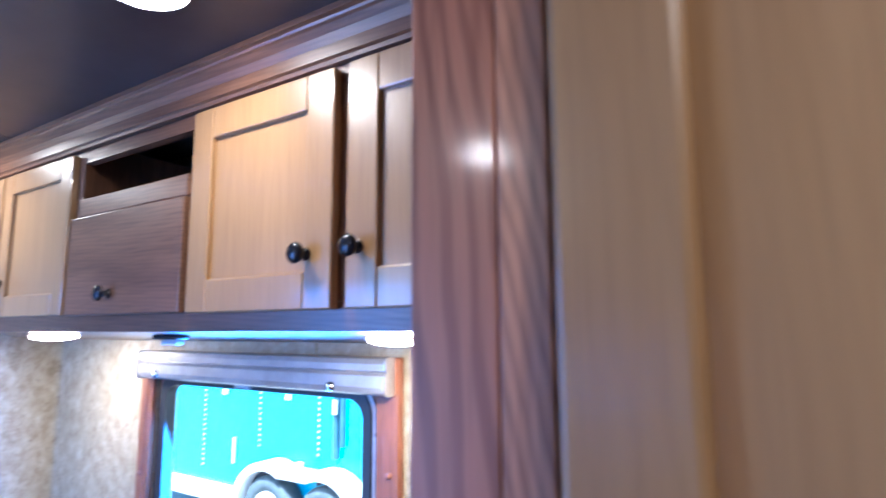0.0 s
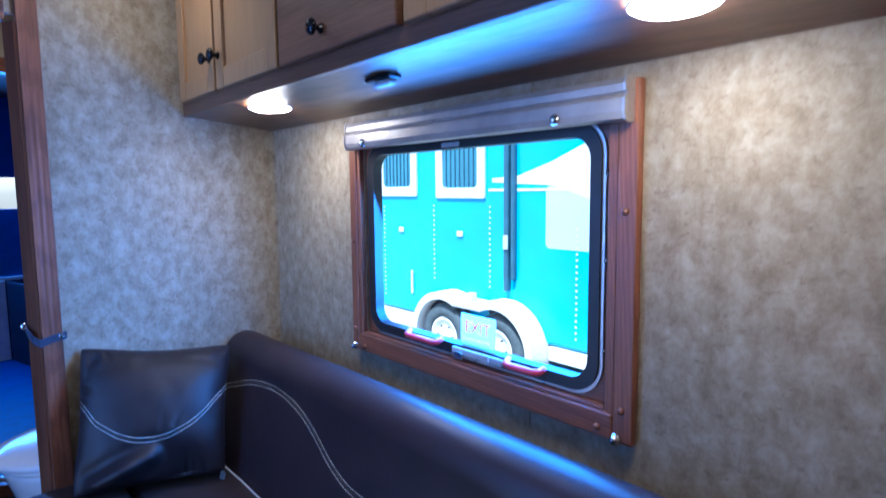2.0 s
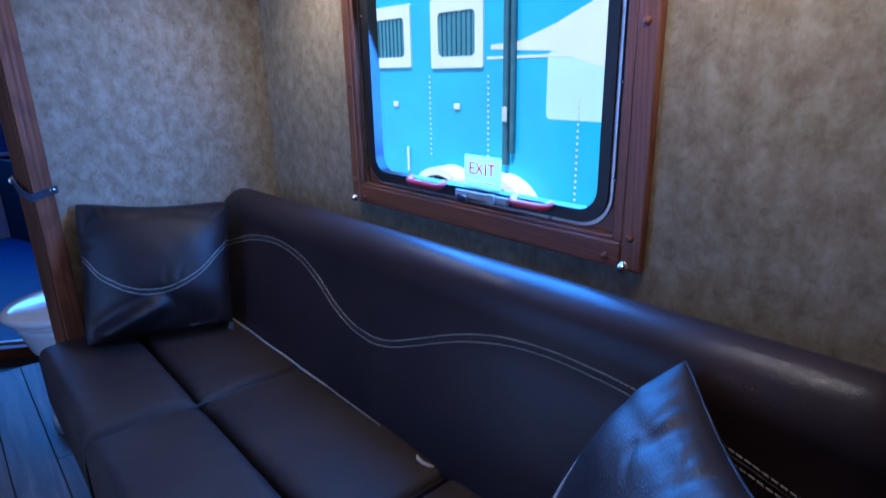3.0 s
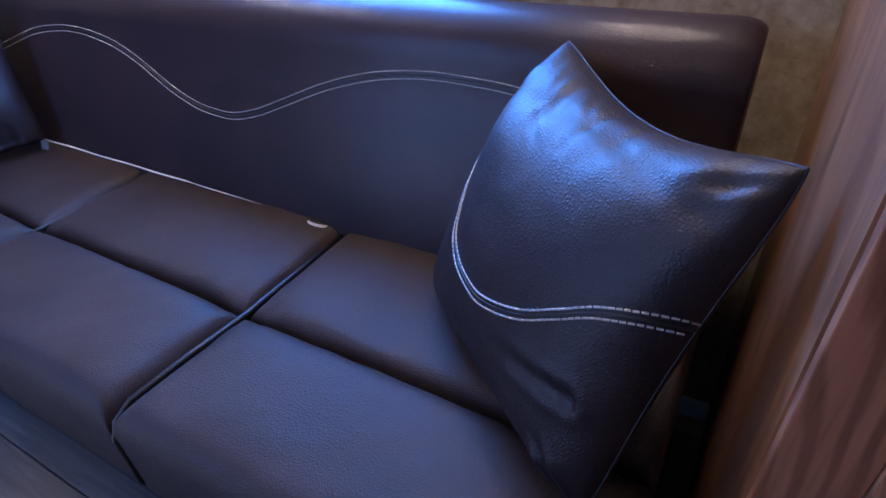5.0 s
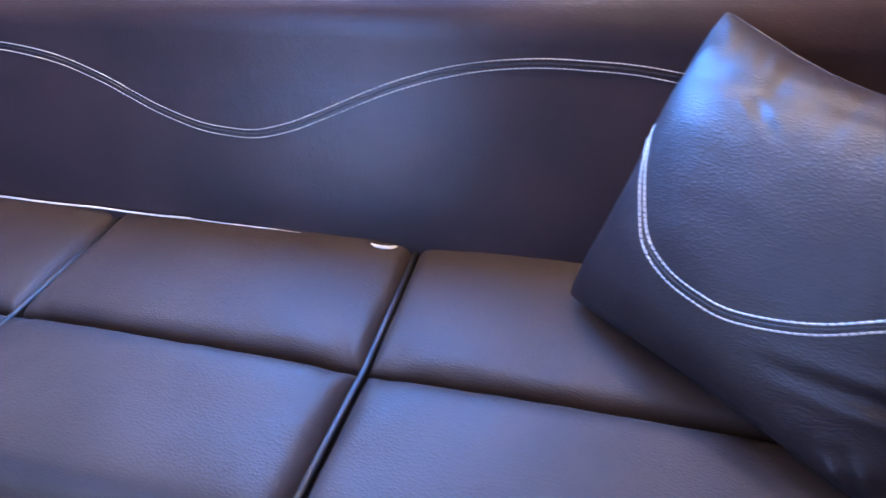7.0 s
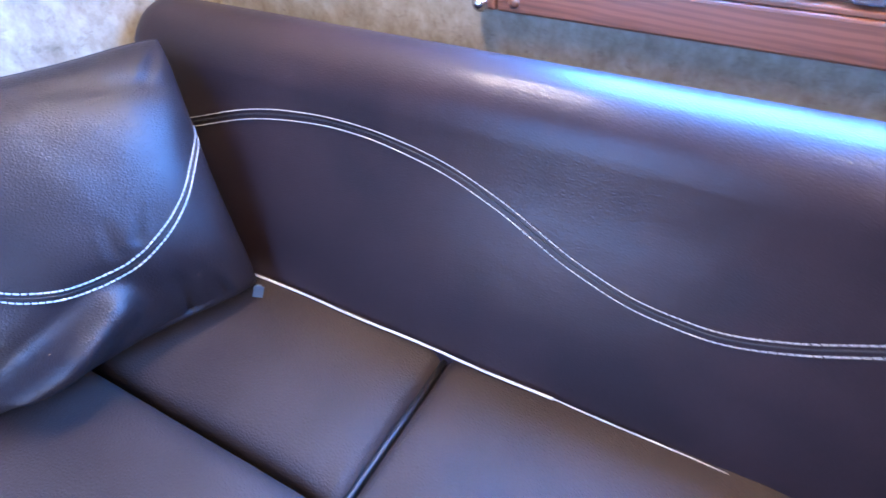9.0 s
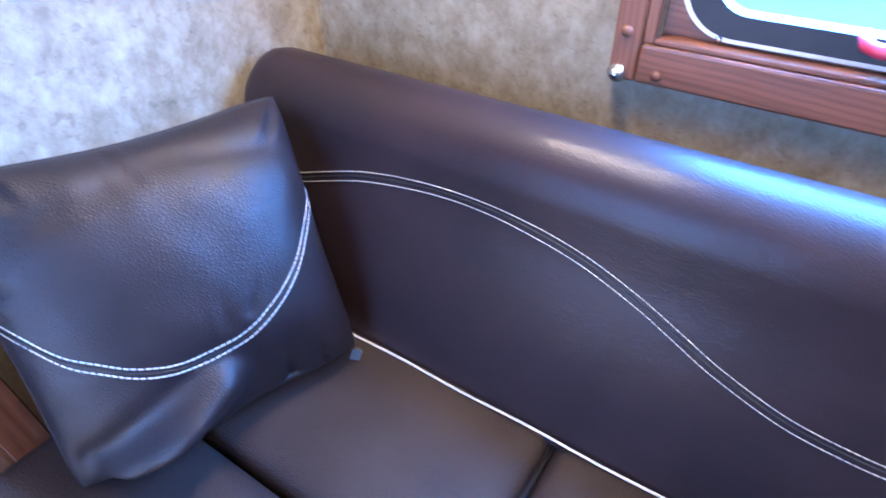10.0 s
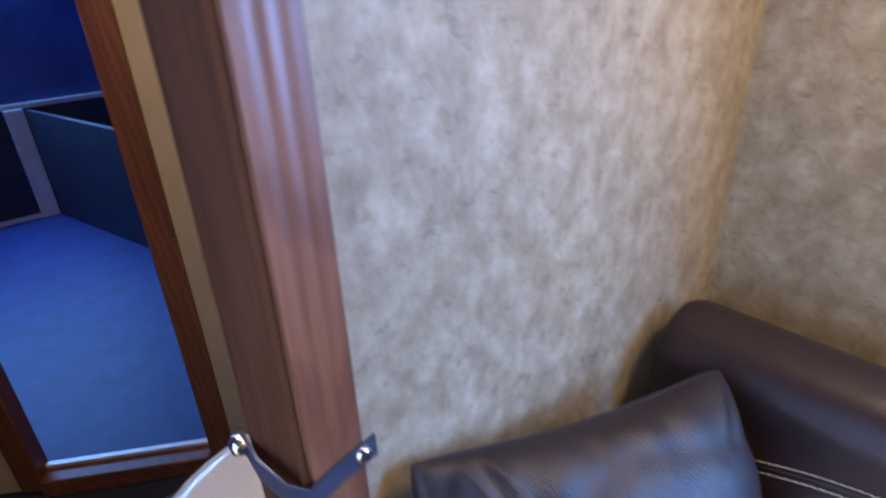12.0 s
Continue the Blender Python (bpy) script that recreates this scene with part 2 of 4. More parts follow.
def floor_planks():
    m, nt, b = mat("vinyl_planks", 0.42)
    v = coords(nt, (2.2, 26.0, 1.0))
    n = node(nt, "ShaderNodeTexNoise", Scale=1.0, Detail=6.0, Roughness=0.65, Distortion=0.6)
    nt.links.new(v, n.inputs["Vector"])
    oi = nt.nodes.new("ShaderNodeObjectInfo")
    tone = ramp(nt, oi.outputs["Random"], ((0.0, (0.75, 0.75, 0.75)), (1.0, (1.2, 1.2, 1.2))))
    c = ramp(nt, n.outputs["Fac"], ((0.32, (0.055, 0.042, 0.034)), (0.52, (0.11, 0.088, 0.072)), (0.7, (0.18, 0.15, 0.125))))
    nt.links.new(mix(nt, c, tone, 1.0, "MULTIPLY"), b.inputs["Base Color"])
    bump(nt, b, n.outputs["Fac"], 0.15, 0.001)
    return m


plank_mat = floor_planks()


def glass_mat():
    m = bpy.data.materials.new("clear_glass")
    m.use_nodes = True
    nt = m.node_tree
    nt.nodes.remove(nt.nodes["Principled BSDF"])
    g = node(nt, "ShaderNodeBsdfTransparent", Color=(0.90, 0.97, 0.98, 1))
    r = node(nt, "ShaderNodeBsdfGlossy", Roughness=0.02)
    lw = node(nt, "ShaderNodeLayerWeight", Blend=0.5)
    f = nt.nodes.new("ShaderNodeMath")
    f.operation = "POWER"
    f.inputs[1].default_value = 5.0
    nt.links.new(lw.outputs["Facing"], f.inputs[0])
    mx = nt.nodes.new("ShaderNodeMixShader")
    nt.links.new(f.outputs[0], mx.inputs[0])
    nt.links.new(g.outputs[0], mx.inputs[1])
    nt.links.new(r.outputs[0], mx.inputs[2])
    nt.links.new(mx.outputs[0], nt.nodes["Material Output"].inputs["Surface"])
    return m


glass = glass_mat()


def glow(name, colour, strength):
    m, nt, b = mat(name, 0.4, 0, (0.9, 0.9, 0.9))
    b.inputs["Emission Color"].default_value = (*colour, 1)
    b.inputs["Emission Strength"].default_value = strength
    return m


LAMP = (1.0, 0.86, 0.68)
led = glow("lit_lens", LAMP, 56.0)
led_ceiling = glow("lit_ceiling_lens", LAMP, 34.0)

# ---- mesh helpers ----


def thing(name, base, label, category, group="", kind=""):
    o = new(name)
    o.location = base
    o.empty_display_size = 0.05
    return tagged(o, label, category, group, kind)


def root_place(o):
    while o.parent:
        o = o.parent
    return o.location.copy()


def part(name, bm, material, parent=None, label="", smooth=False):
    """One mesh object out of a bmesh in world metres, under a thing or a part."""
    me = bpy.data.meshes.new(name)
    if parent:
        bmesh.ops.translate(bm, verts=bm.verts, vec=-root_place(parent))
    bmesh.ops.recalc_face_normals(bm, faces=bm.faces)
    for f in bm.faces:
        f.smooth = smooth
    bm.to_mesh(me)
    bm.free()
    me.materials.append(material)
    o = new(name, me)
    if parent:
        o.parent = parent
    if label:
        o["label"] = label
    return o


def box(bm, x0, x1, y0, y1, z0, z1, bev=0.0, seg=2):
    r = bmesh.ops.create_cube(bm, size=1.0)
    for v in r["verts"]:
        v.co = Vector(((x0 + x1) / 2 + v.co.x * (x1 - x0), (y0 + y1) / 2 + v.co.y * (y1 - y0), (z0 + z1) / 2 + v.co.z * (z1 - z0)))
    if bev:
        es = list({e for v in r["verts"] for e in v.link_edges})
        bmesh.ops.bevel(bm, geom=es, offset=bev, segments=seg, profile=0.5, affect="EDGES")
    return bm


def boxes(*rows, bev=0.0):
    bm = bmesh.new()
    for r in rows:
        box(bm, *r, bev=bev)
    return bm


def cyl(bm, place, axis, r0, r1, length, seg=20, caps=True):
    m = Vector((0, 0, 1)).rotation_difference(Vector(axis)).to_matrix().to_4x4()
    bmesh.ops.create_cone(bm, cap_ends=caps, segments=seg, radius1=r0, radius2=r1, depth=length, matrix=Matrix.Translation(place) @ m)
    return bm


def lathe(bm, place, axis, profile, seg=24):
    """Turned shape: profile of (radius, height) along axis from place."""
    m = Matrix.Translation(place) @ Vector((0, 0, 1)).rotation_difference(Vector(axis)).to_matrix().to_4x4()
    rows = []
    for r, h in profile:
        if r < 1e-5:
            rows.append([bm.verts.new(m @ Vector((0, 0, h)))])
        else:
            rows.append([bm.verts.new(m @ Vector((r * math.cos(2 * math.pi * i / seg), r * math.sin(2 * math.pi * i / seg), h))) for i in range(seg)])
    for a, b in zip(rows, rows[1:]):
        for i in range(seg):
            j = (i + 1) % seg
            q = [a[i % len(a)], a[j % len(a)], b[j % len(b)], b[i % len(b)]]
            q = list(dict.fromkeys(q))
            if len(q) > 2:
                bm.faces.new(q)
    return bm


def tube(bm, pts, r, seg=6):
    pts = [Vector(p) for p in pts]
    rows = []
    for i, p in enumerate(pts):
        d = (pts[min(i + 1, len(pts) - 1)] - pts[max(i - 1, 0)]).normalized()
        a = d.orthogonal().normalized() if i == 0 else (a - d * a.dot(d)).normalized()
        b = d.cross(a)
        rows.append([bm.verts.new(p + r * (math.cos(2 * math.pi * k / seg) * a + math.sin(2 * math.pi * k / seg) * b)) for k in range(seg)])
    for u, v in zip(rows, rows[1:]):
        for k in range(seg):
            bm.faces.new((u[k], u[(k + 1) % seg], v[(k + 1) % seg], v[k]))
    bm.faces.new(rows[0])
    bm.faces.new(rows[-1])
    return bm


def round_rect(x0, x1, z0, z1, r, n=8):
    out = []
    for cx, cz, a0 in ((x1 - r, z1 - r, 0), (x0 + r, z1 - r, 90), (x0 + r, z0 + r, 180), (x1 - r, z0 + r, 270)):
        for i in range(n + 1):
            a = radians(a0 + 90 * i / n)
            out.append((cx + r * math.cos(a), cz + r * math.sin(a)))
    return out


def ring_bm(outer, inner, y0, y1):
    """A frame between two outlines of as many points, from y0 to y1."""
    bm = bmesh.new()
    rows = [[bm.verts.new((x, y, z)) for x, z in o] for o, y in ((outer, y0), (inner, y0), (inner, y1), (outer, y1))]
    n = len(outer)
    for a in range(4):
        u, v = rows[a], rows[(a + 1) % 4]
        for i in range(n):
            bm.faces.new((u[i], u[(i + 1) % n], v[(i + 1) % n], v[i]))
    return bm


def slab_bm(outline, y0, y1):
    bm = bmesh.new()
    a = [bm.verts.new((x, y0, z)) for x, z in outline]
    b = [bm.verts.new((x, y1, z)) for x, z in outline]
    bm.faces.new(a)
    bm.faces.new(list(reversed(b)))
    n = len(a)
    for i in range(n):
        bm.faces.new((a[i], b[i], b[(i + 1) % n], a[(i + 1) % n]))
    return bm


def sweep_x(profile, x0, x1):
    """A moulding: a closed outline of (y, z) drawn along x."""
    bm = bmesh.new()
    a = [bm.verts.new((x0, y, z)) for y, z in profile]
    b = [bm.verts.new((x1, y, z)) for y, z in profile]
    n = len(a)
    bm.faces.new(a)
    bm.faces.new(list(reversed(b)))
    for i in range(n):
        bm.faces.new((a[i], a[(i + 1) % n], b[(i + 1) % n], b[i]))
    return bm


# ---- the room ----
H = 2.03           # ceiling
PX = 1.905         # side panel beside the sofa
BACK = -2.05       # wall opposite the sofa
WX0, WX1, WZ0, WZ1 = 0.565, 1.35, 0.895, 1.44   # window hole

# floor under the planks
SE = -3.60         # end of the stall
tagged(part("floor", boxes((SE, 2.95, BACK - 0.1, 0.06, -0.10, -0.012)), stall_dark), "dark subfloor under the vinyl planks", "floor", kind="structure")
wall_window = part("wall_north", boxes(
    (-0.05, WX0, 0, 0.06, 0, H), (WX1, 2.95, 0, 0.06, 0, H),
    (WX0, WX1, 0, 0.06, 0, WZ0), (WX0, WX1, 0, 0.06, WZ1, H)), paper)
tagged(wall_window, "mottled tan wallpaper wall with the window", "wall", kind="structure")
DY0, DY1, DZ = -0.7155, -1.42, 1.775     # doorway in the end wall
wall_end = part("wall_west", boxes(
    (-0.02, 0, DY0, 0, 0, H), (-0.02, 0, BACK, DY1, 0, H), (-0.02, 0, DY1, DY0, DZ, H)), paper)
tagged(wall_end, "mottled tan wallpaper wall beside the bathroom doorway", "wall", kind="structure")
# Both walls are unseen; dark brown is chosen to dim reflections in the leather.
tagged(part("wall_east", boxes((2.90, 2.95, BACK, 0, 0, H)), brown_z), "unseen wall closing the room, dark brown to dim reflections", "wall", kind="structure")
# assumed entry opening, unseen, for the added daylight
EX0, EX1, EZ = 0.04, 0.76, 1.9
tagged(part("wall_south", boxes((-0.045, EX0, BACK - 0.05, BACK, 0, H), (EX1, 2.95, BACK - 0.05, BACK, 0, H), (EX0, EX1, BACK - 0.05, BACK, EZ, H)), brown_z),
       "unseen wall with an assumed entry opening, dark brown to dim reflections", "wall", kind="structure")
ceil_bm = boxes((0.425, 1.642, BACK, 0.06, H, H + 0.04), (1.646, 2.95, BACK, 0.06, H, H + 0.04), (-0.05, 0.421, BACK, 0.06, H, H + 0.04),
                (SE, -0.05, BACK, 0.06, H, H + 0.04), (SE, 2.95, BACK, 0.06, H + 0.041, H + 0.06))
tagged(part("ceiling", ceil_bm, ceiling_mat), "dark glossy brown vinyl ceiling panels with thin joints", "ceiling", kind="structure")
# thin joint strips of the wall panels
tagged(part("trim", boxes((1.162, 1.168, -0.0025, 0, 0.80, 0.845), (1.160, 1.170, -0.003, 0, 1.49, 1.535)), paper), "thin joint strip in the wallpaper panels", "trim", kind="structure")
tagged(part("trim", boxes((0.0, 0.005, -0.005, 0.0, 0.80, 1.535)), paper), "slim papered corner strip between wallpaper panels", "trim", kind="structure")
tagged(part("trim", boxes((0, 0.022, BACK, -0.312, 1.992, H - 0.001), bev=0.004), brown_x), "brown wooden cove strip under the ceiling", "trim", kind="structure")

# ---- doorway casing, fluted ----
casing = thing("door_1", (0, DY0, 0), "fluted reddish-brown wooden casing round the open bathroom doorway", "doorway", kind="structure")


def fluted(y0, y1, z0, z1, x0=0.0, depth=0.016, n=4):
    """A casing board with shallow flutes along z."""
    pts = [(x0, y0)]
    w = (y1 - y0) / 24
    for i in range(25):
        y = y0 + w * i
        d = depth
        if 5 <= i <= 19:
            d -= 0.0005 * (0.5 - 0.5 * math.cos((i - 5) / 14 * 2 * math.pi * n))
        if i in (0, 24):
            d -= 0.005
        pts.append((x0 + d, y))
    pts.append((x0, y1))
    bm = bmesh.new()
    a = [bm.verts.new((x, y, z0)) for x, y in pts]
    b = [bm.verts.new((x, y, z1)) for x, y in pts]
    bm.faces.new(a)
    bm.faces.new(list(reversed(b)))
    for i in range(len(a)):
        j = (i + 1) % len(a)
        bm.faces.new((a[i], a[j], b[j], b[i]))
    return bm


part("casing_board", fluted(-0.664, -0.714, 0, 1.99, n=2), red_z, casing, "fluted reddish-brown board", smooth=False)
part("casing_board", fluted(DY1, DY1 - 0.072, 0, 1.99), red_z, casing)
bm = bmesh.new()
corner = [(-0.024, -0.722), (0.004, -0.7145), (0.012, -0.7145), (0.010, -0.720), (-0.018, -0.7400), (-0.024, -0.7405)]
low = [bm.verts.new((x, y, 0.0)) for x, y in corner]
high = [bm.verts.new((x, y, DZ - 0.02)) for x, y in corner]
bm.faces.new(low)
bm.faces.new(list(reversed(high)))
for i in range(6):
    bm.faces.new((low[i], low[(i + 1) % 6], high[(i + 1) % 6], high[i]))
part("jamb", bm, shaded_jamb_oak, casing, "splayed door jamb, oak darkened for its shaded recess")
part("jamb", boxes((-0.024, 0.014, DY1 + 0.0005, DY1 + 0.02, 0, DZ - 0.02), bev=0.002), red_z, casing)
part("head_jamb", boxes((-0.024, 0.014, DY1 + 0.0005, -0.7367, DZ - 0.02, DZ - 0.0005), bev=0.002), red_y, casing)
part("head_board", boxes((0.0005, 0.014, DY1, -0.736, DZ, DZ + 0.03), bev=0.003), red_y, casing)
part("head_panel", boxes((0.0005, 0.006, DY1, -0.736, DZ + 0.031, 1.955), bev=0.001), gold_x, casing, "golden wooden panel over the doorway")
part("top_board", boxes((0.0005, 0.016, DY1, -0.736, 1.956, 1.99), bev=0.002), red_y, casing)

# strap screwed to the casing
strap = thing("door_strap", (0, -0.70, 0.9), "navy blue strap with chrome snaps screwed to the door casing", "strap")
sp = [(0.0178, -0.655, 0.903), (0.0178, -0.69, 0.896), (0.0185, -0.718, 0.887), (0.014, -0.7330, 0.900), (-0.006, -0.7440, 0.920), (-0.030, -0.7450, 0.936)]
bm = bmesh.new()
rows = []
for i, p in enumerate(sp):
    d = (Vector(sp[min(i + 1, 5)]) - Vector(sp[max(i - 1, 0)])).normalized()
    nrm = d.cross(Vector((0, 0, 1))).normalized() * 0.0015
    rows.append([bm.verts.new(Vector(p) + nrm * a + Vector((0, 0, 0.011 * c))) for a, c in ((-1, -1), (1, -1), (1, 1), (-1, 1))])
for u, v in zip(rows, rows[1:]):
    for k in range(4):
        bm.faces.new((u[k], u[(k + 1) % 4], v[(k + 1) % 4], v[k]))
bm.faces.new(rows[0])
bm.faces.new(rows[-1])
part("band", bm, strap_mat, strap)
part("snap", lathe(bmesh.new(), (0.0175, -0.668, 0.901), (1, 0, 0), [(0.0075, 0), (0.0075, 0.004), (0.005, 0.006), (0.0025, 0.0055), (0, 0.0055)], 16), chrome, strap, "chrome snap", smooth=True)
part("snap", lathe(bmesh.new(), (-0.026, -0.7465, 0.934), (0, -1, 0), [(0.009, 0), (0.009, 0.005), (0.006, 0.009), (0, 0.010)], 16), chrome, strap, smooth=True)

# ---- bathroom and stall beyond the doorway ----
FX = -1.02
tagged(part("wall_bath_side", boxes((-1.0, -0.05, 0, 0.06, 0, H)), paper), "mottled tan side wall of the bathroom", "wall", kind="structure")
SLANT = Matrix.Translation((FX + 0.02, -0.57, 0)) @ Matrix.Rotation(radians(-31), 4, "Z") @ Matrix.Translation((-FX - 0.02, 0.57, 0))


def slanted(bm):
    """Turn a piece into the line of the slanted partition."""
    bmesh.ops.transform(bm, matrix=SLANT, verts=bm.verts)
    return bm


tagged(part("wall_bath_far", slanted(boxes((FX - 0.04, FX, -0.5405, 0.08, 0, H), (FX - 0.04, FX, -2.28, -1.11, 0, H), (FX - 0.04, FX, -1.11, -0.5405, 1.86, H))), shade_wall),
       "beige slanted far wall of the bathroom with an open doorway", "wall", kind="structure")
door2 = thing("door_2", (FX, -0.5, 0), "reddish-brown wooden frame of the doorway to the horse stall", "doorway", kind="structure")
part("frame_board", slanted(boxes((FX - 0.045, FX + 0.012, -0.603, -0.541, 0, 1.80), bev=0.003)), red_z, door2)
part("frame_board", slanted(boxes((FX - 0.045, FX + 0.012, -1.1095, -1.050, 0, 1.80), bev=0.003)), red_z, door2)
part("frame_head", slanted(boxes((FX - 0.045, FX + 0.012, -1.1095, -0.541, 1.80, 1.8595), bev=0.003)), red_y, door2)
part("threshold", slanted(boxes((FX - 0.045, FX + 0.03, -1.0495, -0.6035, -0.01, 0.045), bev=0.004)), red_y, door2)
part("threshold_strip", slanted(boxes((FX - 0.04, FX - 0.022, -1.0495, -0.6035, 0.0455, 0.056), bev=0.002)), alu, door2, "bright aluminium threshold strip")
stall_mat = bmesh.new()
ends = [(SE + 0.05, BACK), (FX - 0.07 + (BACK + 0.57) * 0.6, BACK), (FX - 0.07 + 0.57 * 0.6, 0), (SE + 0.05, 0)]
under = [stall_mat.verts.new((x, y, 0.0)) for x, y in ends]
over = [stall_mat.verts.new((x, y, 0.03)) for x, y in ends]
stall_mat.faces.new(under)
stall_mat.faces.new(over)
for i in range(4):
    stall_mat.faces.new((under[i], under[(i + 1) % 4], over[(i + 1) % 4], over[i]))
tagged(part("floor_stall", stall_mat, mat_rubber), "rubber mat floor of the horse stall, coloured like blue daylight", "floor", kind="structure")
tagged(part("wall_stall_end", boxes((SE, SE + 0.05, BACK, 0, 0, 1.19), (SE, SE + 0.05, BACK, 0, 1.43, H), (SE, SE + 0.05, BACK, -1.6, 1.19, 1.43), (SE, SE + 0.05, -0.15, 0, 1.19, 1.43)), stall_wall), "lined end wall of the horse stall with a window opening, coloured like blue daylight", "wall", kind="structure")
tagged(part("wall_stall_side", boxes((SE, -0.05, BACK - 0.05, BACK, 0, H)), stall_wall),
       "plain lined side wall of the stall, coloured like blue daylight", "wall", kind="structure")
tagged(part("wall_stall_north", boxes((SE, -1.0005, 0, 0.06, 0, H)), stall_wall), "plain lined long wall of the stall, coloured like blue daylight", "wall", kind="structure")
kick = thing("kick_panel", (SE + 0.05, -0.8, 0.03), "dark kick panel with aluminium edging along the stall wall", "wall panel", kind="structure")
part("panel", boxes((SE + 0.051, SE + 0.07, BACK + 0.01, -0.01, 0.031, 0.645), bev=0.002), stall_dark, kick)
part("edging", boxes((SE + 0.051, SE + 0.085, BACK + 0.01, -0.01, 0.646, 0.672), bev=0.003), alu, kick, "bright aluminium edging")
part("post", boxes((SE + 0.071, SE + 0.10, -0.645, -0.555, 0.0315, 0.6455), bev=0.004), alu, kick, "aluminium post")
part("foot_edging", boxes((SE + 0.071, SE + 0.085, BACK + 0.01, -0.6455, 0.0315, 0.058), bev=0.002), alu, kick)
# lower panel that runs at a slant from the end of the stall
bm = boxes((0.0, 1.9, 0.0, 0.03, 0.0315, 0.640), bev=0.004)
bmesh.ops.transform(bm, matrix=Matrix.Translation((SE + 0.105, -0.55, 0)) @ Matrix.Rotation(radians(15), 4, "Z"), verts=bm.verts)
part("side_panel", bm, stall_dark, kick)
toilet = thing("toilet", (-0.36, -0.55, 0), "white ceramic toilet with closed oval lid beside the doorway", "toilet")


def oval(bm, cx, cy, rx, ry, rows, seg=32):
    """Stacked ovals: rows of (scale, z, shift in y)."""
    prev = None
    for s, z, dy in rows:
        cur = [bm.verts.new((cx + rx * s * math.cos(2 * math.pi * i / seg), cy + dy + ry * s * math.sin(2 * math.pi * i / seg), z)) for i in range(seg)]
        if prev:
            for i in range(seg):
                bm.faces.new((prev[i], prev[(i + 1) % seg], cur[(i + 1) % seg], cur[i]))
        else:
            bm.faces.new(list(reversed(cur)))
        prev = cur
    bm.faces.new(prev)
    return bm


part("bowl", oval(bmesh.new(), -0.36, -0.595, 0.19, 0.22, [(0.80, 0.0, -0.005), (0.79, 0.05, -0.005), (0.66, 0.09, 0.01), (0.54, 0.15, 0.03), (0.60, 0.22, 0.02), (0.85, 0.31, 0.0), (0.97, 0.39, 0.0), (1.0, 0.415, 0)]), ceramic, toilet, smooth=True)
part("seat", oval(bmesh.new(), -0.36, -0.60, 0.20, 0.225, [(0.97, 0.4155, 0), (1.0, 0.42, 0), (1.0, 0.43, 0), (0.98, 0.435, 0)]), ceramic, toilet, smooth=True)
part("lid", oval(bmesh.new(), -0.36, -0.60, 0.207, 0.245, [(0.97, 0.4355, 0), (1.0, 0.44, 0), (1.0, 0.452, 0), (0.96, 0.461, 0), (0.80, 0.467, 0), (0.4, 0.469, 0)]), ceramic, toilet, "closed oval lid", smooth=True)
part("tank", boxes((-0.56, -0.16, -0.32, -0.03, 0.39, 0.72), bev=0.03), ceramic, toilet, smooth=True)

# ---- window ----
win = thing("window_1", (0.96, 0, 0.85), "wood-framed escape window with black gasket and red pull handles", "window", kind="structure")
FX0, FX1, FZ0, FZ1 = 0.514, 1.413, 0.843, 1.487


def frame_piece(x0, x1, z0, z1):
    return boxes((x0, x1, -0.018, -0.0005, z0, z1), bev=0.004)


part("frame_board", frame_piece(FX0, 0.548, FZ0, FZ1), red_z, win, "reddish-brown wooden frame board")
part("frame_board", frame_piece(1.372, FX1, FZ0, FZ1), red_z, win)
part("frame_board", frame_piece(0.5485, 1.3715, FZ0, 0.892), red_x, win)
part("frame_board", frame_piece(0.5485, 1.3715, 1.448, FZ1), red_x, win)
# stepped inner lip of the frame
part("inner_lip", boxes((0.5485, 0.5625, -0.014, 0.058, 0.8925, 1.4475), bev=0.002), red_z, win)
part("inner_lip", boxes((1.3525, 1.3715, -0.014, 0.058, 0.8925, 1.4475), bev=0.002), red_z, win)
part("inner_lip", boxes((0.563, 1.352, -0.014, 0.058, 0.8925, 0.8995), bev=0.002), red_x, win)
part("inner_lip", boxes((0.563, 1.352, -0.014, 0.058, 1.437, 1.4475), bev=0.002), red_x, win)
part("inner_board", ring_bm(round_rect(0.563, 1.352, 0.900, 1.4365, 0.003), round_rect(0.577, 1.336, 0.9045, 1.4325, 0.066), 0.008, 0.016), red_x, win)
part("flange", ring_bm(round_rect(0.576, 1.337, 0.9035, 1.4335, 0.066), round_rect(0.584, 1.329, 0.911, 1.426, 0.06), 0.003, 0.012), flange_mat, win, "thin aluminium clamp ring")
part("gasket", ring_bm(round_rect(0.583, 1.330, 0.910, 1.427, 0.06), round_rect(0.612, 1.307, 0.936, 1.398, 0.042), -0.002, 0.026), gasket_mat, win, "black rubber gasket", smooth=False)
pane = part("pane", slab_bm(round_rect(0.600, 1.319, 0.925, 1.410, 0.04), 0.018, 0.023), glass, win, "clear glass pane")
pane.visible_shadow = False
for x, z in ((0.532, 1.16), (0.530, 0.905), (1.390, 1.262), (1.390, 0.905), (0.575, 0.858), (1.342, 0.862)):
    part("bolt", lathe(bmesh.new(), (x, -0.018, z), (0, -1, 0), [(0.007, 0), (0.007, 0.003), (0.004, 0.006), (0, 0.0065)], 12), red_z, win, "round wooden screw cap", smooth=True)
for x, z in ((0.526, 0.852), (1.380, 0.849)):
    part("corner_screw", lathe(bmesh.new(), (x, -0.0185, z), (0, -1, 0), [(0.012, 0), (0.012, 0.003), (0.007, 0.007), (0.006, 0.012), (0, 0.013)], 16), chrome, win, "chrome corner screw", smooth=True)
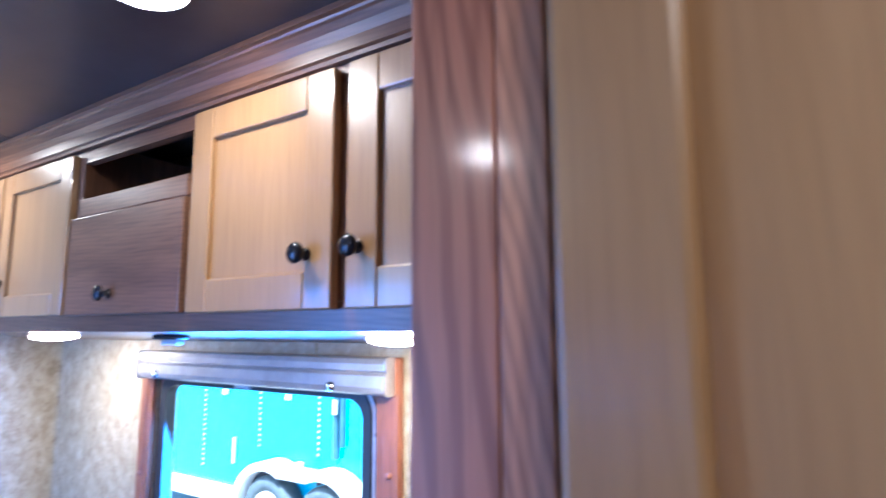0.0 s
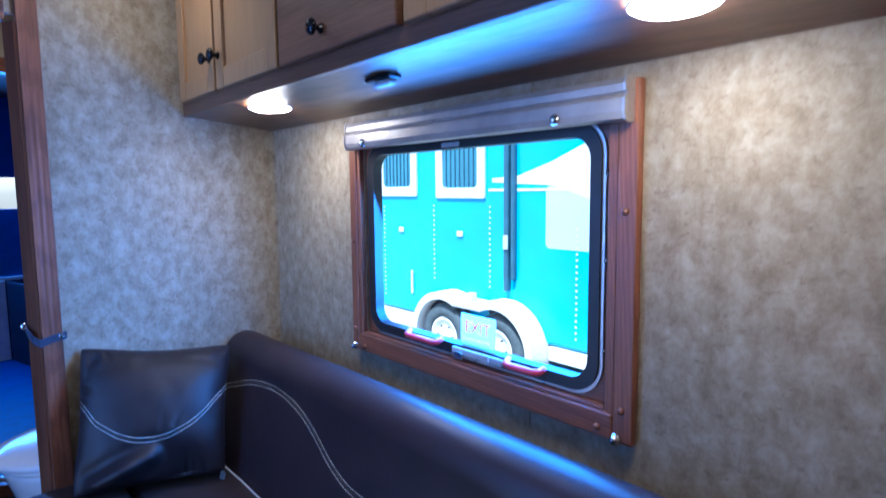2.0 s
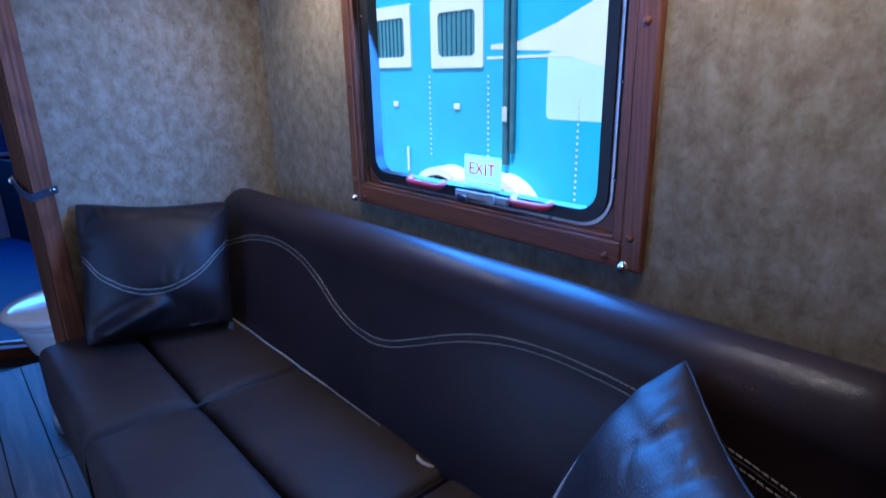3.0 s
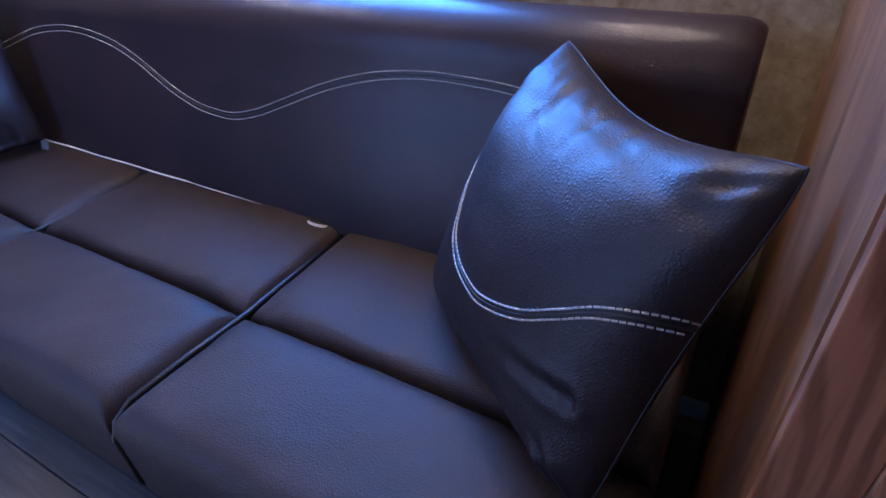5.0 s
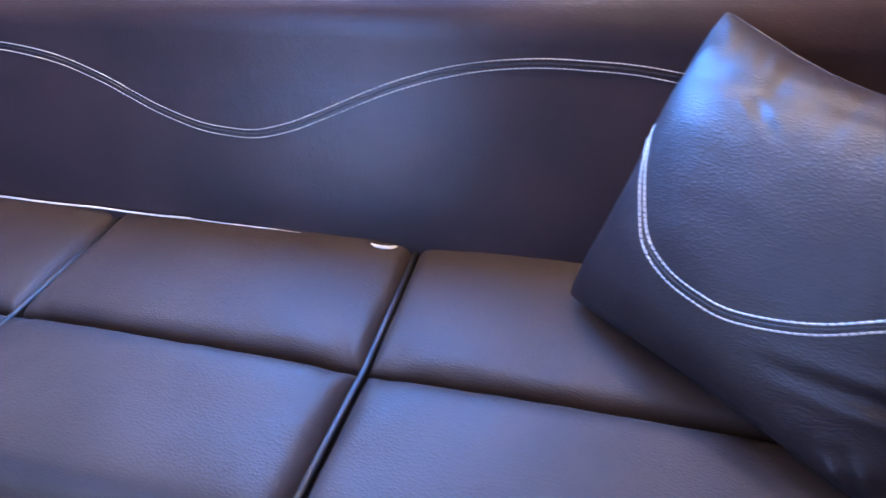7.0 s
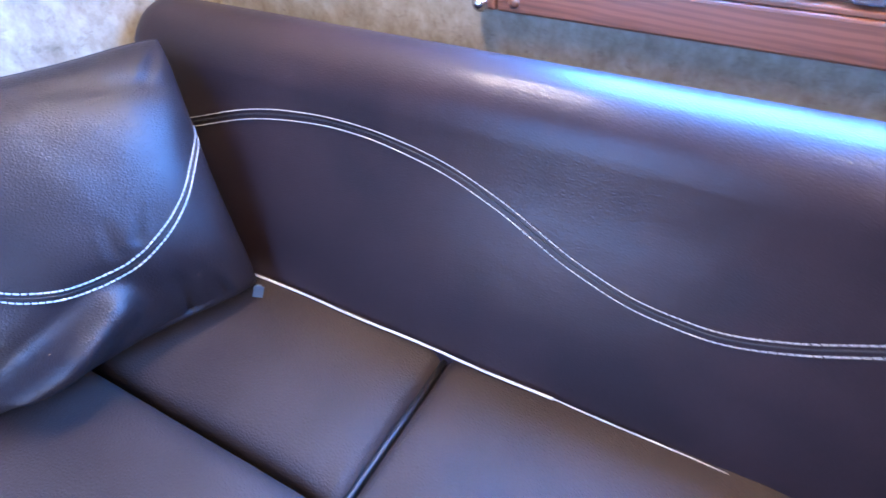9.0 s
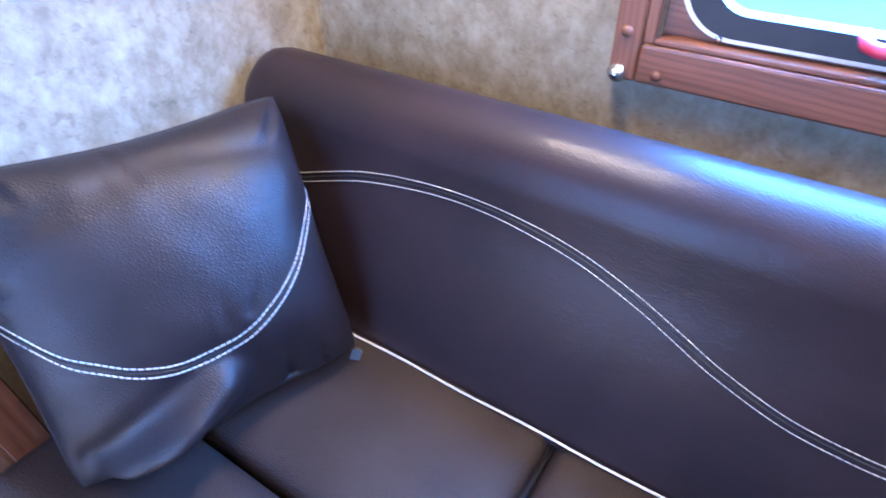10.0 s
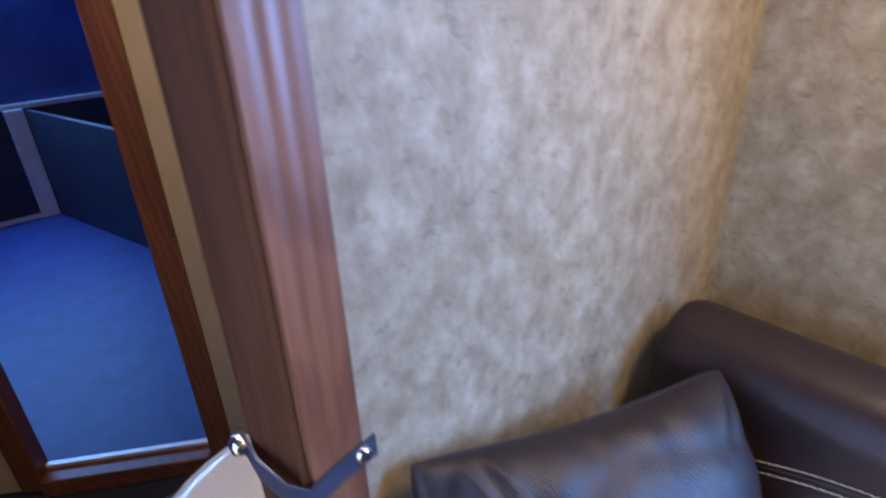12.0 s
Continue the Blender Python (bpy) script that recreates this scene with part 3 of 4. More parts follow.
for x, z in ((0.63, 0.906), (0.80, 0.906), (1.00, 0.906), (1.20, 0.906), (0.574, 1.0), (0.574, 1.17), (0.574, 1.33), (1.340, 1.0), (1.340, 1.17), (1.340, 1.33)):
    part("ring_screw", lathe(bmesh.new(), (x, 0.004, z), (0, -1, 0), [(0.004, 0), (0.004, 0.0015), (0, 0.002)], 10), chrome, win, smooth=True)


def pull(x0, x1, z):
    bm = tube(bmesh.new(), [(x0, 0.0, z + 0.006), (x0 + 0.004, -0.016, z), (x0 + 0.014, -0.022, z - 0.001), (x1 - 0.014, -0.022, z - 0.001), (x1 - 0.004, -0.016, z), (x1, 0.0, z + 0.006)], 0.0075, 10)
    return bm


part("pull_handle", pull(0.765, 0.890, 0.932), red_plastic, win, "red plastic pull handle", smooth=True)
part("pull_handle", pull(1.108, 1.205, 0.930), red_plastic, win, "red plastic pull handle", smooth=True)
part("latch_bar", boxes((0.935, 1.095, -0.012, -0.0025, 0.915, 0.931), bev=0.002), grey_plastic, win, "grey latch bar")
part("latch_tongue", boxes((1.04, 1.062, -0.02, -0.0125, 0.914, 0.935), bev=0.002), grey_plastic, win)
part("latch_clip", boxes((0.945, 0.975, -0.016, -0.0125, 0.905, 0.922), bev=0.002), chrome, win)
part("top_clip", boxes((0.90, 0.96, -0.008, -0.0025, 1.402, 1.412), bev=0.001), grey_plastic, win)
sticker = part("exit_label", slab_bm(round_rect(0.940, 1.053, 0.938, 1.009, 0.004, 3), 0.0155, 0.0172), sticker_mat, win, "white label with red letters")
txt = bpy.data.curves.new("exit_letters", "FONT")
txt.body, txt.size, txt.align_x, txt.align_y, txt.extrude = "EXIT", 0.040, "CENTER", "CENTER", 0.0003
txt.offset = 0.0006
letters = new("exit_letters", txt)
letters.matrix_world = pose(0.995, 0.0150, 0.978, 90, 0, 0)
dg = bpy.context.evaluated_depsgraph_get()
lm = bpy.data.meshes.new_from_object(letters.evaluated_get(dg))
lm.transform(letters.matrix_world)
bpy.data.objects.remove(letters)
bm = bmesh.new()
bm.from_mesh(lm)
part("exit_letters", bm, letter_mat, sticker)
bm = boxes((0.945, 0.99, 0.0148, 0.0154, 0.948, 0.951), (0.995, 1.035, 0.0148, 0.0154, 0.948, 0.951))
part("small_print", bm, letter_mat, sticker)

# valance over the window
val = thing("window_valance", (0.97, -0.03, 1.42), "silver-grey vinyl shade valance over the window", "valance")
prof = [(-0.0185, 1.487), (-0.043, 1.485), (-0.047, 1.475), (-0.047, 1.462), (-0.042, 1.458), (-0.049, 1.452), (-0.050, 1.430), (-0.046, 1.418), (-0.036, 1.414), (-0.0185, 1.416)]
part("housing", sweep_x(prof, 0.548, 1.398), valance_mat, val)
part("end_cap", sweep_x([(y * 1.02 - 0.001 if y < -0.03 else y, 1.45 + (z - 1.45) * 1.06) for y, z in prof], 1.3985, 1.403), flange_mat, val)
part("end_cap", sweep_x([(y * 1.02 - 0.001 if y < -0.03 else y, 1.45 + (z - 1.45) * 1.06) for y, z in prof], 0.543, 0.5475), flange_mat, val)
for x in (0.634, 1.262):
    part("screw", lathe(bmesh.new(), (x, -0.0495, 1.428), (0, -1, 0), [(0.011, 0), (0.011, 0.004), (0.006, 0.009), (0, 0.010)], 16), chrome, val, "chrome screw", smooth=True)

# ---- overhead cabinet ----
cab = thing("overhead_cabinet", (0.95, 0, 1.54), "overhead wooden wall cabinet with golden doors and an open cubby", "cabinet")
CF = -0.300     # face frame front
CB, CT = 1.540, 1.955
frame_z = [(0.0, 0.052), (0.318, 0.348), (0.688, 0.72), (1.133, 1.168), (1.508, 1.548)]
part("top_rail", boxes((0.001, PX - 0.001, CF, CF + 0.02, 1.925, CT)), brown_x, cab)
part("bottom_rail", boxes((0.001, PX - 0.001, CF, CF + 0.02, CB, 1.585), bev=0.002), brown_x, cab, "brown wooden bottom rail")
for a, b in frame_z:
    part("stile", boxes((max(a, 0.001), b, CF, CF + 0.02, 1.5855, 1.9245)), brown_z, cab)
part("stile", boxes((1.865, PX - 0.001, CF, CF + 0.02, 1.5855, 1.9245)), brown_z, cab)
part("bottom_panel", sweep_x([(CF + 0.0205, 1.5405), (-0.001, 1.514), (-0.001, 1.56), (CF + 0.0205, 1.56)], 0.001, PX - 0.001), brown_x, cab, "glossy brown underside panel")
part("shelf", boxes((0.721, 1.132, CF + 0.0205, -0.001, 1.815, 1.83)), brown_x, cab)
part("cubby_rail", boxes((0.7205, 1.1325, CF - 0.008, CF + 0.02, 1.795, 1.838), bev=0.003), brown_x, cab)
for x in (0.704, 1.150):
    part("divider", boxes((x - 0.008, x + 0.008, CF + 0.0205, -0.001, 1.5605, 1.98)), brown_z, cab)


def shaker(name, x0, x1, z0, z1, st, m, mh, knob_x, knob_z, label):
    """A framed door with a sunk panel and a turned knob."""
    y1, y0 = CF - 0.0005, CF - 0.019
    d = part(name, boxes((x0 + st - 0.004, x1 - st + 0.004, y0 + 0.009, y1, z0 + st - 0.004, z1 - st + 0.004)), mh, cab, label)
    for a, b in ((x0, x0 + st), (x1 - st, x1)):
        part("stile", boxes((a, b, y0, y1, z0, z1), bev=0.003), m, d)
    for a, b in ((z0, z0 + st), (z1 - st, z1)):
        part("rail", boxes((x0 + st + 0.0002, x1 - st - 0.0002, y0, y1, a, b), bev=0.003), m, d)
    if knob_x:
        part("knob", lathe(bmesh.new(), (knob_x, y0 - 0.0003, knob_z), (0, -1, 0),
             [(0.010, 0), (0.010, 0.002), (0.006, 0.005), (0.0055, 0.012), (0.010, 0.015), (0.0155, 0.019), (0.0165, 0.023), (0.0135, 0.027), (0.007, 0.029), (0, 0.0295)], 22),
             dark_metal, d, "shiny black knob", smooth=True)
    return d


shaker("door", 0.040, 0.326, 1.577, 1.945, 0.052, gold_z, gold_z, 0.300, 1.662, "golden wooden cabinet door")
shaker("door", 0.340, 0.697, 1.577, 1.945, 0.052, gold_z, gold_z, 0.364, 1.662, "golden wooden cabinet door")
shaker("door", 1.160, 1.514, 1.573, 1.945, 0.058, gold_z, gold_z, 1.462, 1.657, "golden wooden cabinet door")
shaker("door", 1.542, 1.885, 1.573, 1.945, 0.058, gold_z, gold_z, 1.566, 1.660, "golden wooden cabinet door")
flap = part("flap_door", boxes((0.712, 1.140, CF - 0.019, CF - 0.0005, 1.575, 1.792), bev=0.004), brown_x, cab, "plain brown wooden flap door")
part("knob", lathe(bmesh.new(), (0.900, CF - 0.0193, 1.618), (0, -1, 0),
     [(0.010, 0), (0.010, 0.002), (0.006, 0.005), (0.0055, 0.012), (0.010, 0.015), (0.0155, 0.019), (0.0165, 0.023), (0.0135, 0.027), (0.007, 0.029), (0, 0.0295)], 22),
     dark_metal, flap, "shiny black knob", smooth=True)
crown = [(-0.300, 1.9555), (-0.311, 1.9555), (-0.313, 1.962), (-0.318, 1.965), (-0.319, 1.985), (-0.325, 1.999), (-0.334, 2.009), (-0.338, 2.012), (-0.340, 2.016), (-0.346, 2.019), (-0.346, 2.0295), (-0.300, 2.0295)]
part("crown_moulding", sweep_x(crown, 0.001, PX - 0.001), brown_x, cab, "stepped brown crown moulding")
# small catch under the cabinet
catch = thing("door_catch", (0.95, -0.21, 1.533), "small dark plastic catch under the overhead cabinet", "catch")
part("base", boxes((0.905, 0.995, -0.225, -0.195, 1.524, 1.534), bev=0.003), dark_metal, catch)
part("tongue", boxes((0.93, 0.985, -0.22, -0.20, 1.512, 1.5238), bev=0.004), grey_plastic, catch)


def puck(name, x, y, z, label, r=0.058, lens=None, deep=0.012):
    p = thing(name, (x, y, z), label, "light", "round led lights")
    part("rim", lathe(bmesh.new(), (x, y, z - 0.0005), (0, 0, -1), [(r, 0), (r, 0.002), (r * 0.985, 0.0035), (r * 0.965, 0.0035), (r * 0.95, 0.002), (r * 0.95, 0.0)], 36), label_mat, p, smooth=True)
    part("lens", lathe(bmesh.new(), (x, y, z - 0.001), (0, 0, -1), [(r * 0.945 * math.cos(a * math.pi / 16), 0.001 + deep * math.sin(a * math.pi / 16)) for a in range(8)] + [(0, 0.001 + deep)], 36), lens or led, p, "lit round lens", smooth=True)
    return p


puck("cabinet_light", 0.425, -0.207, 1.5315, "round lit lamp under the overhead cabinet")
puck("cabinet_light", 1.560, -0.205, 1.5315, "round lit lamp under the overhead cabinet")
puck("ceiling_light", 0.300, -0.528, H, "round lit lamp of the ceiling set, which includes an added fill", 0.062, led_ceiling, 0.006)
puck("ceiling_light", 1.34, -0.525, H, "round lit lamp of the ceiling set, which includes an added fill", 0.062, led_ceiling, 0.006)
# Unseen fill lamp, oversized to brighten the toilet lid and bathroom wall.
puck("ceiling_light", -0.42, -0.78, H, "large round fill lamp added unseen in the bathroom ceiling", 0.095, led_ceiling, 0.006)
puck("ceiling_light", 1.37, -1.76, H, "round lit lamp of the ceiling set, which includes an added fill", 0.062, led_ceiling, 0.006)
# Unseen lamp, added to brighten the tall cabinet's door and not the sofa.
puck("ceiling_light", 2.44, -1.00, H, "round lit lamp of the ceiling set, which includes an added fill", 0.062, led_ceiling, 0.006)

# ---- roof vent ----
vent = thing("roof_vent", (0.68, -0.87, H), "white plastic roof vent with a mesh screen in the dark ceiling", "vent")
VX0, VX1, VY0, VY1 = 0.50, 0.86, -1.05, -0.69
for a, b, c, d in ((VX0, VX0 + 0.035, VY0, VY1), (VX1 - 0.035, VX1, VY0, VY1), (VX0 + 0.0352, VX1 - 0.0352, VY0, VY0 + 0.035), (VX0 + 0.0352, VX1 - 0.0352, VY1 - 0.035, VY1)):
    part("frame_bar", boxes((a, b, c, d, H - 0.018, H - 0.0005), bev=0.005), label_mat, vent, "white plastic frame bar")
for i in range(9):
    x = VX0 + 0.06 + i * 0.030
    part("slat", boxes((x, x + 0.012, VY0 + 0.0352, VY1 - 0.0352, H - 0.012, H - 0.004), bev=0.002), grey_plastic, vent)
part("screen", boxes((VX0 + 0.0355, VX1 - 0.0355, VY0 + 0.0355, VY1 - 0.0355, H - 0.0035, H - 0.0005)), stall_dark, vent)

# ---- tall cabinet with the side panel ----
tall = thing("tall_cabinet", (2.3, -0.3, 0), "tall oak cabinet with dark side panel and golden door", "cabinet")
part("side_panel", boxes((PX, PX + 0.02, -0.646, -0.001, 0, H - 0.001)), panel_z, tall, "brown oak side panel")
part("front_stile", boxes((PX + 0.002, PX + 0.058, -0.662, -0.6465, 0, H - 0.001), bev=0.0015), stile_oak, tall, "reddish-brown oak stile")
part("corner_trim", boxes((PX + 0.0585, PX + 0.088, -0.6625, -0.6465, 0, H - 0.001), bev=0.002), stile_light, tall)
part("carcass", boxes((PX + 0.0885, 2.88, -0.652, -0.001, 0, H - 0.001)), brown_z, tall)
tdoor = part("door", boxes((2.060, 2.522, -0.668, -0.6525, 0.123, 1.922), bev=0.002), gold_z, tall, "golden wooden door")
for a, b in ((2.000, 2.062), (2.52, 2.58)):
    part("stile", boxes((a, b, -0.680, -0.6525, 0.06, 1.985), bev=0.005), gold_z, tdoor)
for a, b in ((0.06, 0.125), (1.92, 1.985)):
    part("rail", boxes((2.0622, 2.5198, -0.680, -0.6525, a, b), bev=0.005), gold_z, tdoor)

# ---- sofa ----
sofa = thing("sofa", (0.93, -0.4, 0), "dark brown leather sofa with wavy double white stitching", "sofa")
SX0, SX1 = 0.014, 1.845
SEAM = (0.608, 1.196)
MID = -0.548
part("base", boxes((0.03, 1.83, -0.735, -0.04, 0.0, 0.285), bev=0.01), leather, sofa)


def cushion(x0, x1, y0, y1, z0, z1, puff, r=0.022, nx=44, ny=26, seed=0):
    """A sewn pad: rounded at its edges, domed on top and slightly uneven."""
    bm = bmesh.new()

    def top(u, v):
        e = max(0.0, (1 - abs(2 * u - 1) ** 5) * (1 - abs(2 * v - 1) ** 5)) ** 0.5
        n = noise.noise(Vector((u * 3 + seed, v * 2.4, seed * 1.7))) * 0.004
        ex = min(u, 1 - u) * (x1 - x0)
        ey = min(v, 1 - v) * (y1 - y0)
        d = min(ex, ey)
        q = 1.0 if d > r else math.sqrt(max(0.0, 1 - (1 - d / r) ** 2))
        tuck = -0.006 * math.exp(-(((min(u, 1 - u) - 0.06) / 0.02) ** 2 + ((v - (0.06 if y0 > MID else 0.94)) / 0.10) ** 2))
        soft = 0.0022 * noise.noise(Vector((u * 13 + seed, v * 8, 3.1))) * max(0.0, 1 - d / 0.09)
        near = (v if y0 > MID else 1 - v) * (y1 - y0)
        gather = 0.0024 * noise.noise(Vector((u * 16 + seed * 3, near * 9, 7.7))) * math.exp(-near / 0.045) * min(1.0, near / 0.012)
        soft += gather + 0.0016 * noise.noise(Vector((u * 7 + near * 18 + seed, u * 5 - near * 9, 1.9)))
        return z1 - r + r * q + (puff + n) * e + (tuck + soft) * min(1.0, d / 0.012)

    us = [0.5 - 0.5 * math.cos(math.pi * i / nx) for i in range(nx + 1)]
    vs = [0.5 - 0.5 * math.cos(math.pi * i / ny) for i in range(ny + 1)]
    def skew(x, y):
        return x + (LEAN * (y - MID) if SX0 + 0.01 < x < SX1 - 0.01 else 0.0) * (1.0 if y < MID else 0.3)

    g = [[bm.verts.new((skew(x0 + (x1 - x0) * u, y0 + (y1 - y0) * v), y0 + (y1 - y0) * v, top(u, v))) for u in us] for v in vs]
    for j in range(ny):
        for i in range(nx):
            bm.faces.new((g[j][i], g[j][i + 1], g[j + 1][i + 1], g[j + 1][i]))
    rim = [g[0][i] for i in range(nx)] + [g[j][nx] for j in range(ny)] + [g[ny][i] for i in range(nx, 0, -1)] + [g[j][0] for j in range(ny, 0, -1)]
    low = [bm.verts.new((v.co.x, v.co.y, z0)) for v in rim]
    for i in range(len(rim)):
        j = (i + 1) % len(rim)
        bm.faces.new((rim[i], low[i], low[j], rim[j]))
    bm.faces.new(list(reversed(low)))
    return bm


cols = ((SX0, SEAM[0] - 0.003), (SEAM[0] + 0.003, SEAM[1] - 0.004), (SEAM[1] + 0.004, SX1))
LEAN = 0.075     # the seams run slightly askew towards the front
for k, (a, b) in enumerate(cols):
    part("back_seat_pad", cushion(a, b, MID + 0.001, -0.272, 0.286, 0.446, 0.018, seed=k), leather, sofa, smooth=True)
    part("front_seat_pad", cushion(a, b, -0.792, MID - 0.001, 0.286, 0.452, 0.022, r=0.035, seed=k + 7.3), leather, sofa, smooth=True)
for x in SEAM:
    z = 0.443
    line = [(-0.292, z), (-0.45, z), (MID, z), (-0.66, z + 0.004), (-0.752, z + 0.003), (-0.780, z - 0.012), (-0.7925, z - 0.04), (-0.7935, 0.30)]
    part("seam_cord", tube(bmesh.new(), [(x + LEAN * (y - MID) * (1.0 if y < MID else 0.3), y, zz) for y, zz in line], 0.0045, 8), cord_black, sofa, smooth=True)

# backrest: a profile swept along x, rounded at both ends
BX0, BX1 = 0.030, 1.824


def face_y(z):
    return -0.297 + (z - 0.45) * 0.263


def back_outline(k, x):
    """The backrest's outline at one place; k shrinks it towards the rounded ends."""
    zt = 0.836 + 0.016 * (x - BX0) / (BX1 - BX0)
    pts = [(face_y(0.30) + 0.004, 0.30)] + [(face_y(z) - 0.007 * math.sin(math.pi * (z - 0.40) / 0.42), z) for z in (0.40, 0.45, 0.50, 0.55, 0.60, 0.65, 0.70, 0.74)]
    fy = pts[-1][0]
    cy = fy + 0.075
    for i in range(1, 10):
        a = math.pi - i * math.pi / 2 / 9
        pts.append((cy + 0.075 * math.cos(a) * (1.0 if i < 9 else 1.0), 0.76 + (zt - 0.76) * math.sin(a)))
    for y, z in ((cy + 0.022, zt - 0.006), (cy + 0.042, zt - 0.020), (cy + 0.056, zt - 0.042), (-0.075, 0.75), (-0.035, 0.55), (-0.035, 0.30)):
        pts.append((y, z))
    c = (-0.15, 0.58)
    return [(c[0] + (y - c[0]) * (1 - (1 - k) * 0.10), c[1] + (z - c[1]) * (1 - (1 - k) * 0.055)) for y, z in pts]


bm = bmesh.new()
prev = None
R = 0.036
xs = [BX0 + R * (1 - math.cos(i / 6 * math.pi / 2)) for i in range(7)]
xs += [BX0 + R + (BX1 - BX0 - 2 * R) * i / 40 for i in range(1, 40)]
xs += [BX1 - R * (1 - math.cos(i / 6 * math.pi / 2)) for i in range(6, -1, -1)]
for x in xs:
    d = min(x - BX0, BX1 - x)
    k = 1.0 if d >= R else math.sqrt(max(0.0, 1 - (1 - d / R) ** 2))
    w = 0.003 * noise.noise(Vector((x * 4, 0.3, 2.0)))
    cur = [bm.verts.new((x, y + (w if 0.40 < z < 0.80 and y < -0.15 else 0), z)) for y, z in back_outline(k, x)]
    if prev:
        for i in range(len(cur)):
            j = (i + 1) % len(cur)
            bm.faces.new((prev[i], prev[j], cur[j], cur[i]))
    else:
        bm.faces.new(list(reversed(cur)))
    prev = cur
bm.faces.new(prev)
back = part("backrest", bm, back_leather, sofa, "dark leather backrest", smooth=True)

# the wave of the stitching, as (x, z) knots on the backrest's face
WAVE = [(0.03, 0.650), (0.10, 0.674), (0.16, 0.693), (0.265, 0.724), (0.37, 0.740), (0.45, 0.742), (0.52, 0.735), (0.59, 0.722), (0.66, 0.699), (0.71, 0.677), (0.76, 0.655), (0.83, 0.633), (0.89, 0.626), (0.94, 0.627), (1.00, 0.642), (1.06, 0.665), (1.17, 0.709), (1.275, 0.738), (1.37, 0.750), (1.45, 0.750), (1.53, 0.745), (1.65, 0.725), (1.80, 0.690)]


def smooth_curve(knots, n):
    """Points along a Catmull-Rom curve through the knots."""
    out = []
    m = len(knots) - 1
    for i in range(n + 1):
        t = i / n * m
        k = min(int(t), m - 1)
        f = t - k
        p = [Vector(knots[min(max(k + j, 0), m)]) for j in (-1, 0, 1, 2)]
        out.append(0.5 * (2 * p[1] + (p[2] - p[0]) * f + (2 * p[0] - 5 * p[1] + 4 * p[2] - p[3]) * f * f + (3 * p[1] - p[0] - 3 * p[2] + p[3]) * f ** 3))
    return out


def surf_y(z, x):
    """Where the backrest's face lies at a height."""
    o = back_outline(1.0, x)[:18]
    w = 0.003 * noise.noise(Vector((x * 4, 0.3, 2.0))) if 0.40 < z < 0.80 else 0.0
    return float(np.interp(z, [p[1] for p in o], [p[0] for p in o])) + w


def stitch_line(pts, r, on, gap):
    """Thread in short stitches along a dense polyline."""
    bm = bmesh.new()
    acc, cur = 0.0, [pts[0]]
    drawing = True
    for a, b in zip(pts, pts[1:]):
        acc += (b - a).length
        if drawing:
            cur.append(b)
        if acc >= (on if drawing else gap):
            if drawing and len(cur) > 1:
                tube(bm, [cur[0], cur[len(cur) // 2], cur[-1]] if len(cur) > 2 else cur, r, 5)
            drawing = not drawing
            acc, cur = 0.0, [b]
    return bm


wave = smooth_curve(WAVE, 1400)
for off in (-0.0065, 0.0065):
    pts = []
    for i, p in enumerate(wave):
        q = wave[min(i + 1, len(wave) - 1)] - wave[max(i - 1, 0)]
        nrm = Vector((-q.y, q.x)).normalized() * off
        x, z = p.x + nrm.x, p.y + nrm.y
        pts.append(Vector((x, surf_y(z, x) - 0.0010, z)))
    part("stitching", stitch_line(pts, 0.00075, 0.0062, 0.0009), thread, back, "white stitched thread")
pts = [Vector((p.x, surf_y(p.y, p.x) - 0.0002, p.y)) for p in wave[::4]]
part("welt", tube(bmesh.new(), pts, 0.0012, 5), cord_black, back, "dark welt between the stitches", smooth=True)
# white cord at the foot of the backrest, and a loop that sticks out
part("white_piping", tube(bmesh.new(), [(0.20 + 0.034 * i, -0.3035 - 0.001 * math.sin(i), 0.4655 + 0.001 * (1 - i / 17)) for i in range(18)], 0.0020, 8), white_cord, sofa, "white cord piping", smooth=True)
part("white_piping", tube(bmesh.new(), [(0.7785 + 0.0325 * i, -0.3012 - 0.0006 * math.sin(i), 0.4640 - 0.0006 * i) for i in range(11)], 0.0010, 6), white_cord, sofa, smooth=True)
part("white_loop", tube(bmesh.new(), [(1.122, -0.298, 0.452), (1.126, -0.306, 0.457), (1.136, -0.312, 0.460), (1.150, -0.313, 0.460), (1.162, -0.309, 0.458), (1.170, -0.300, 0.452)], 0.0034, 8), white_cord, sofa, "white cord loop", smooth=True)

# ---- throw pillows ----


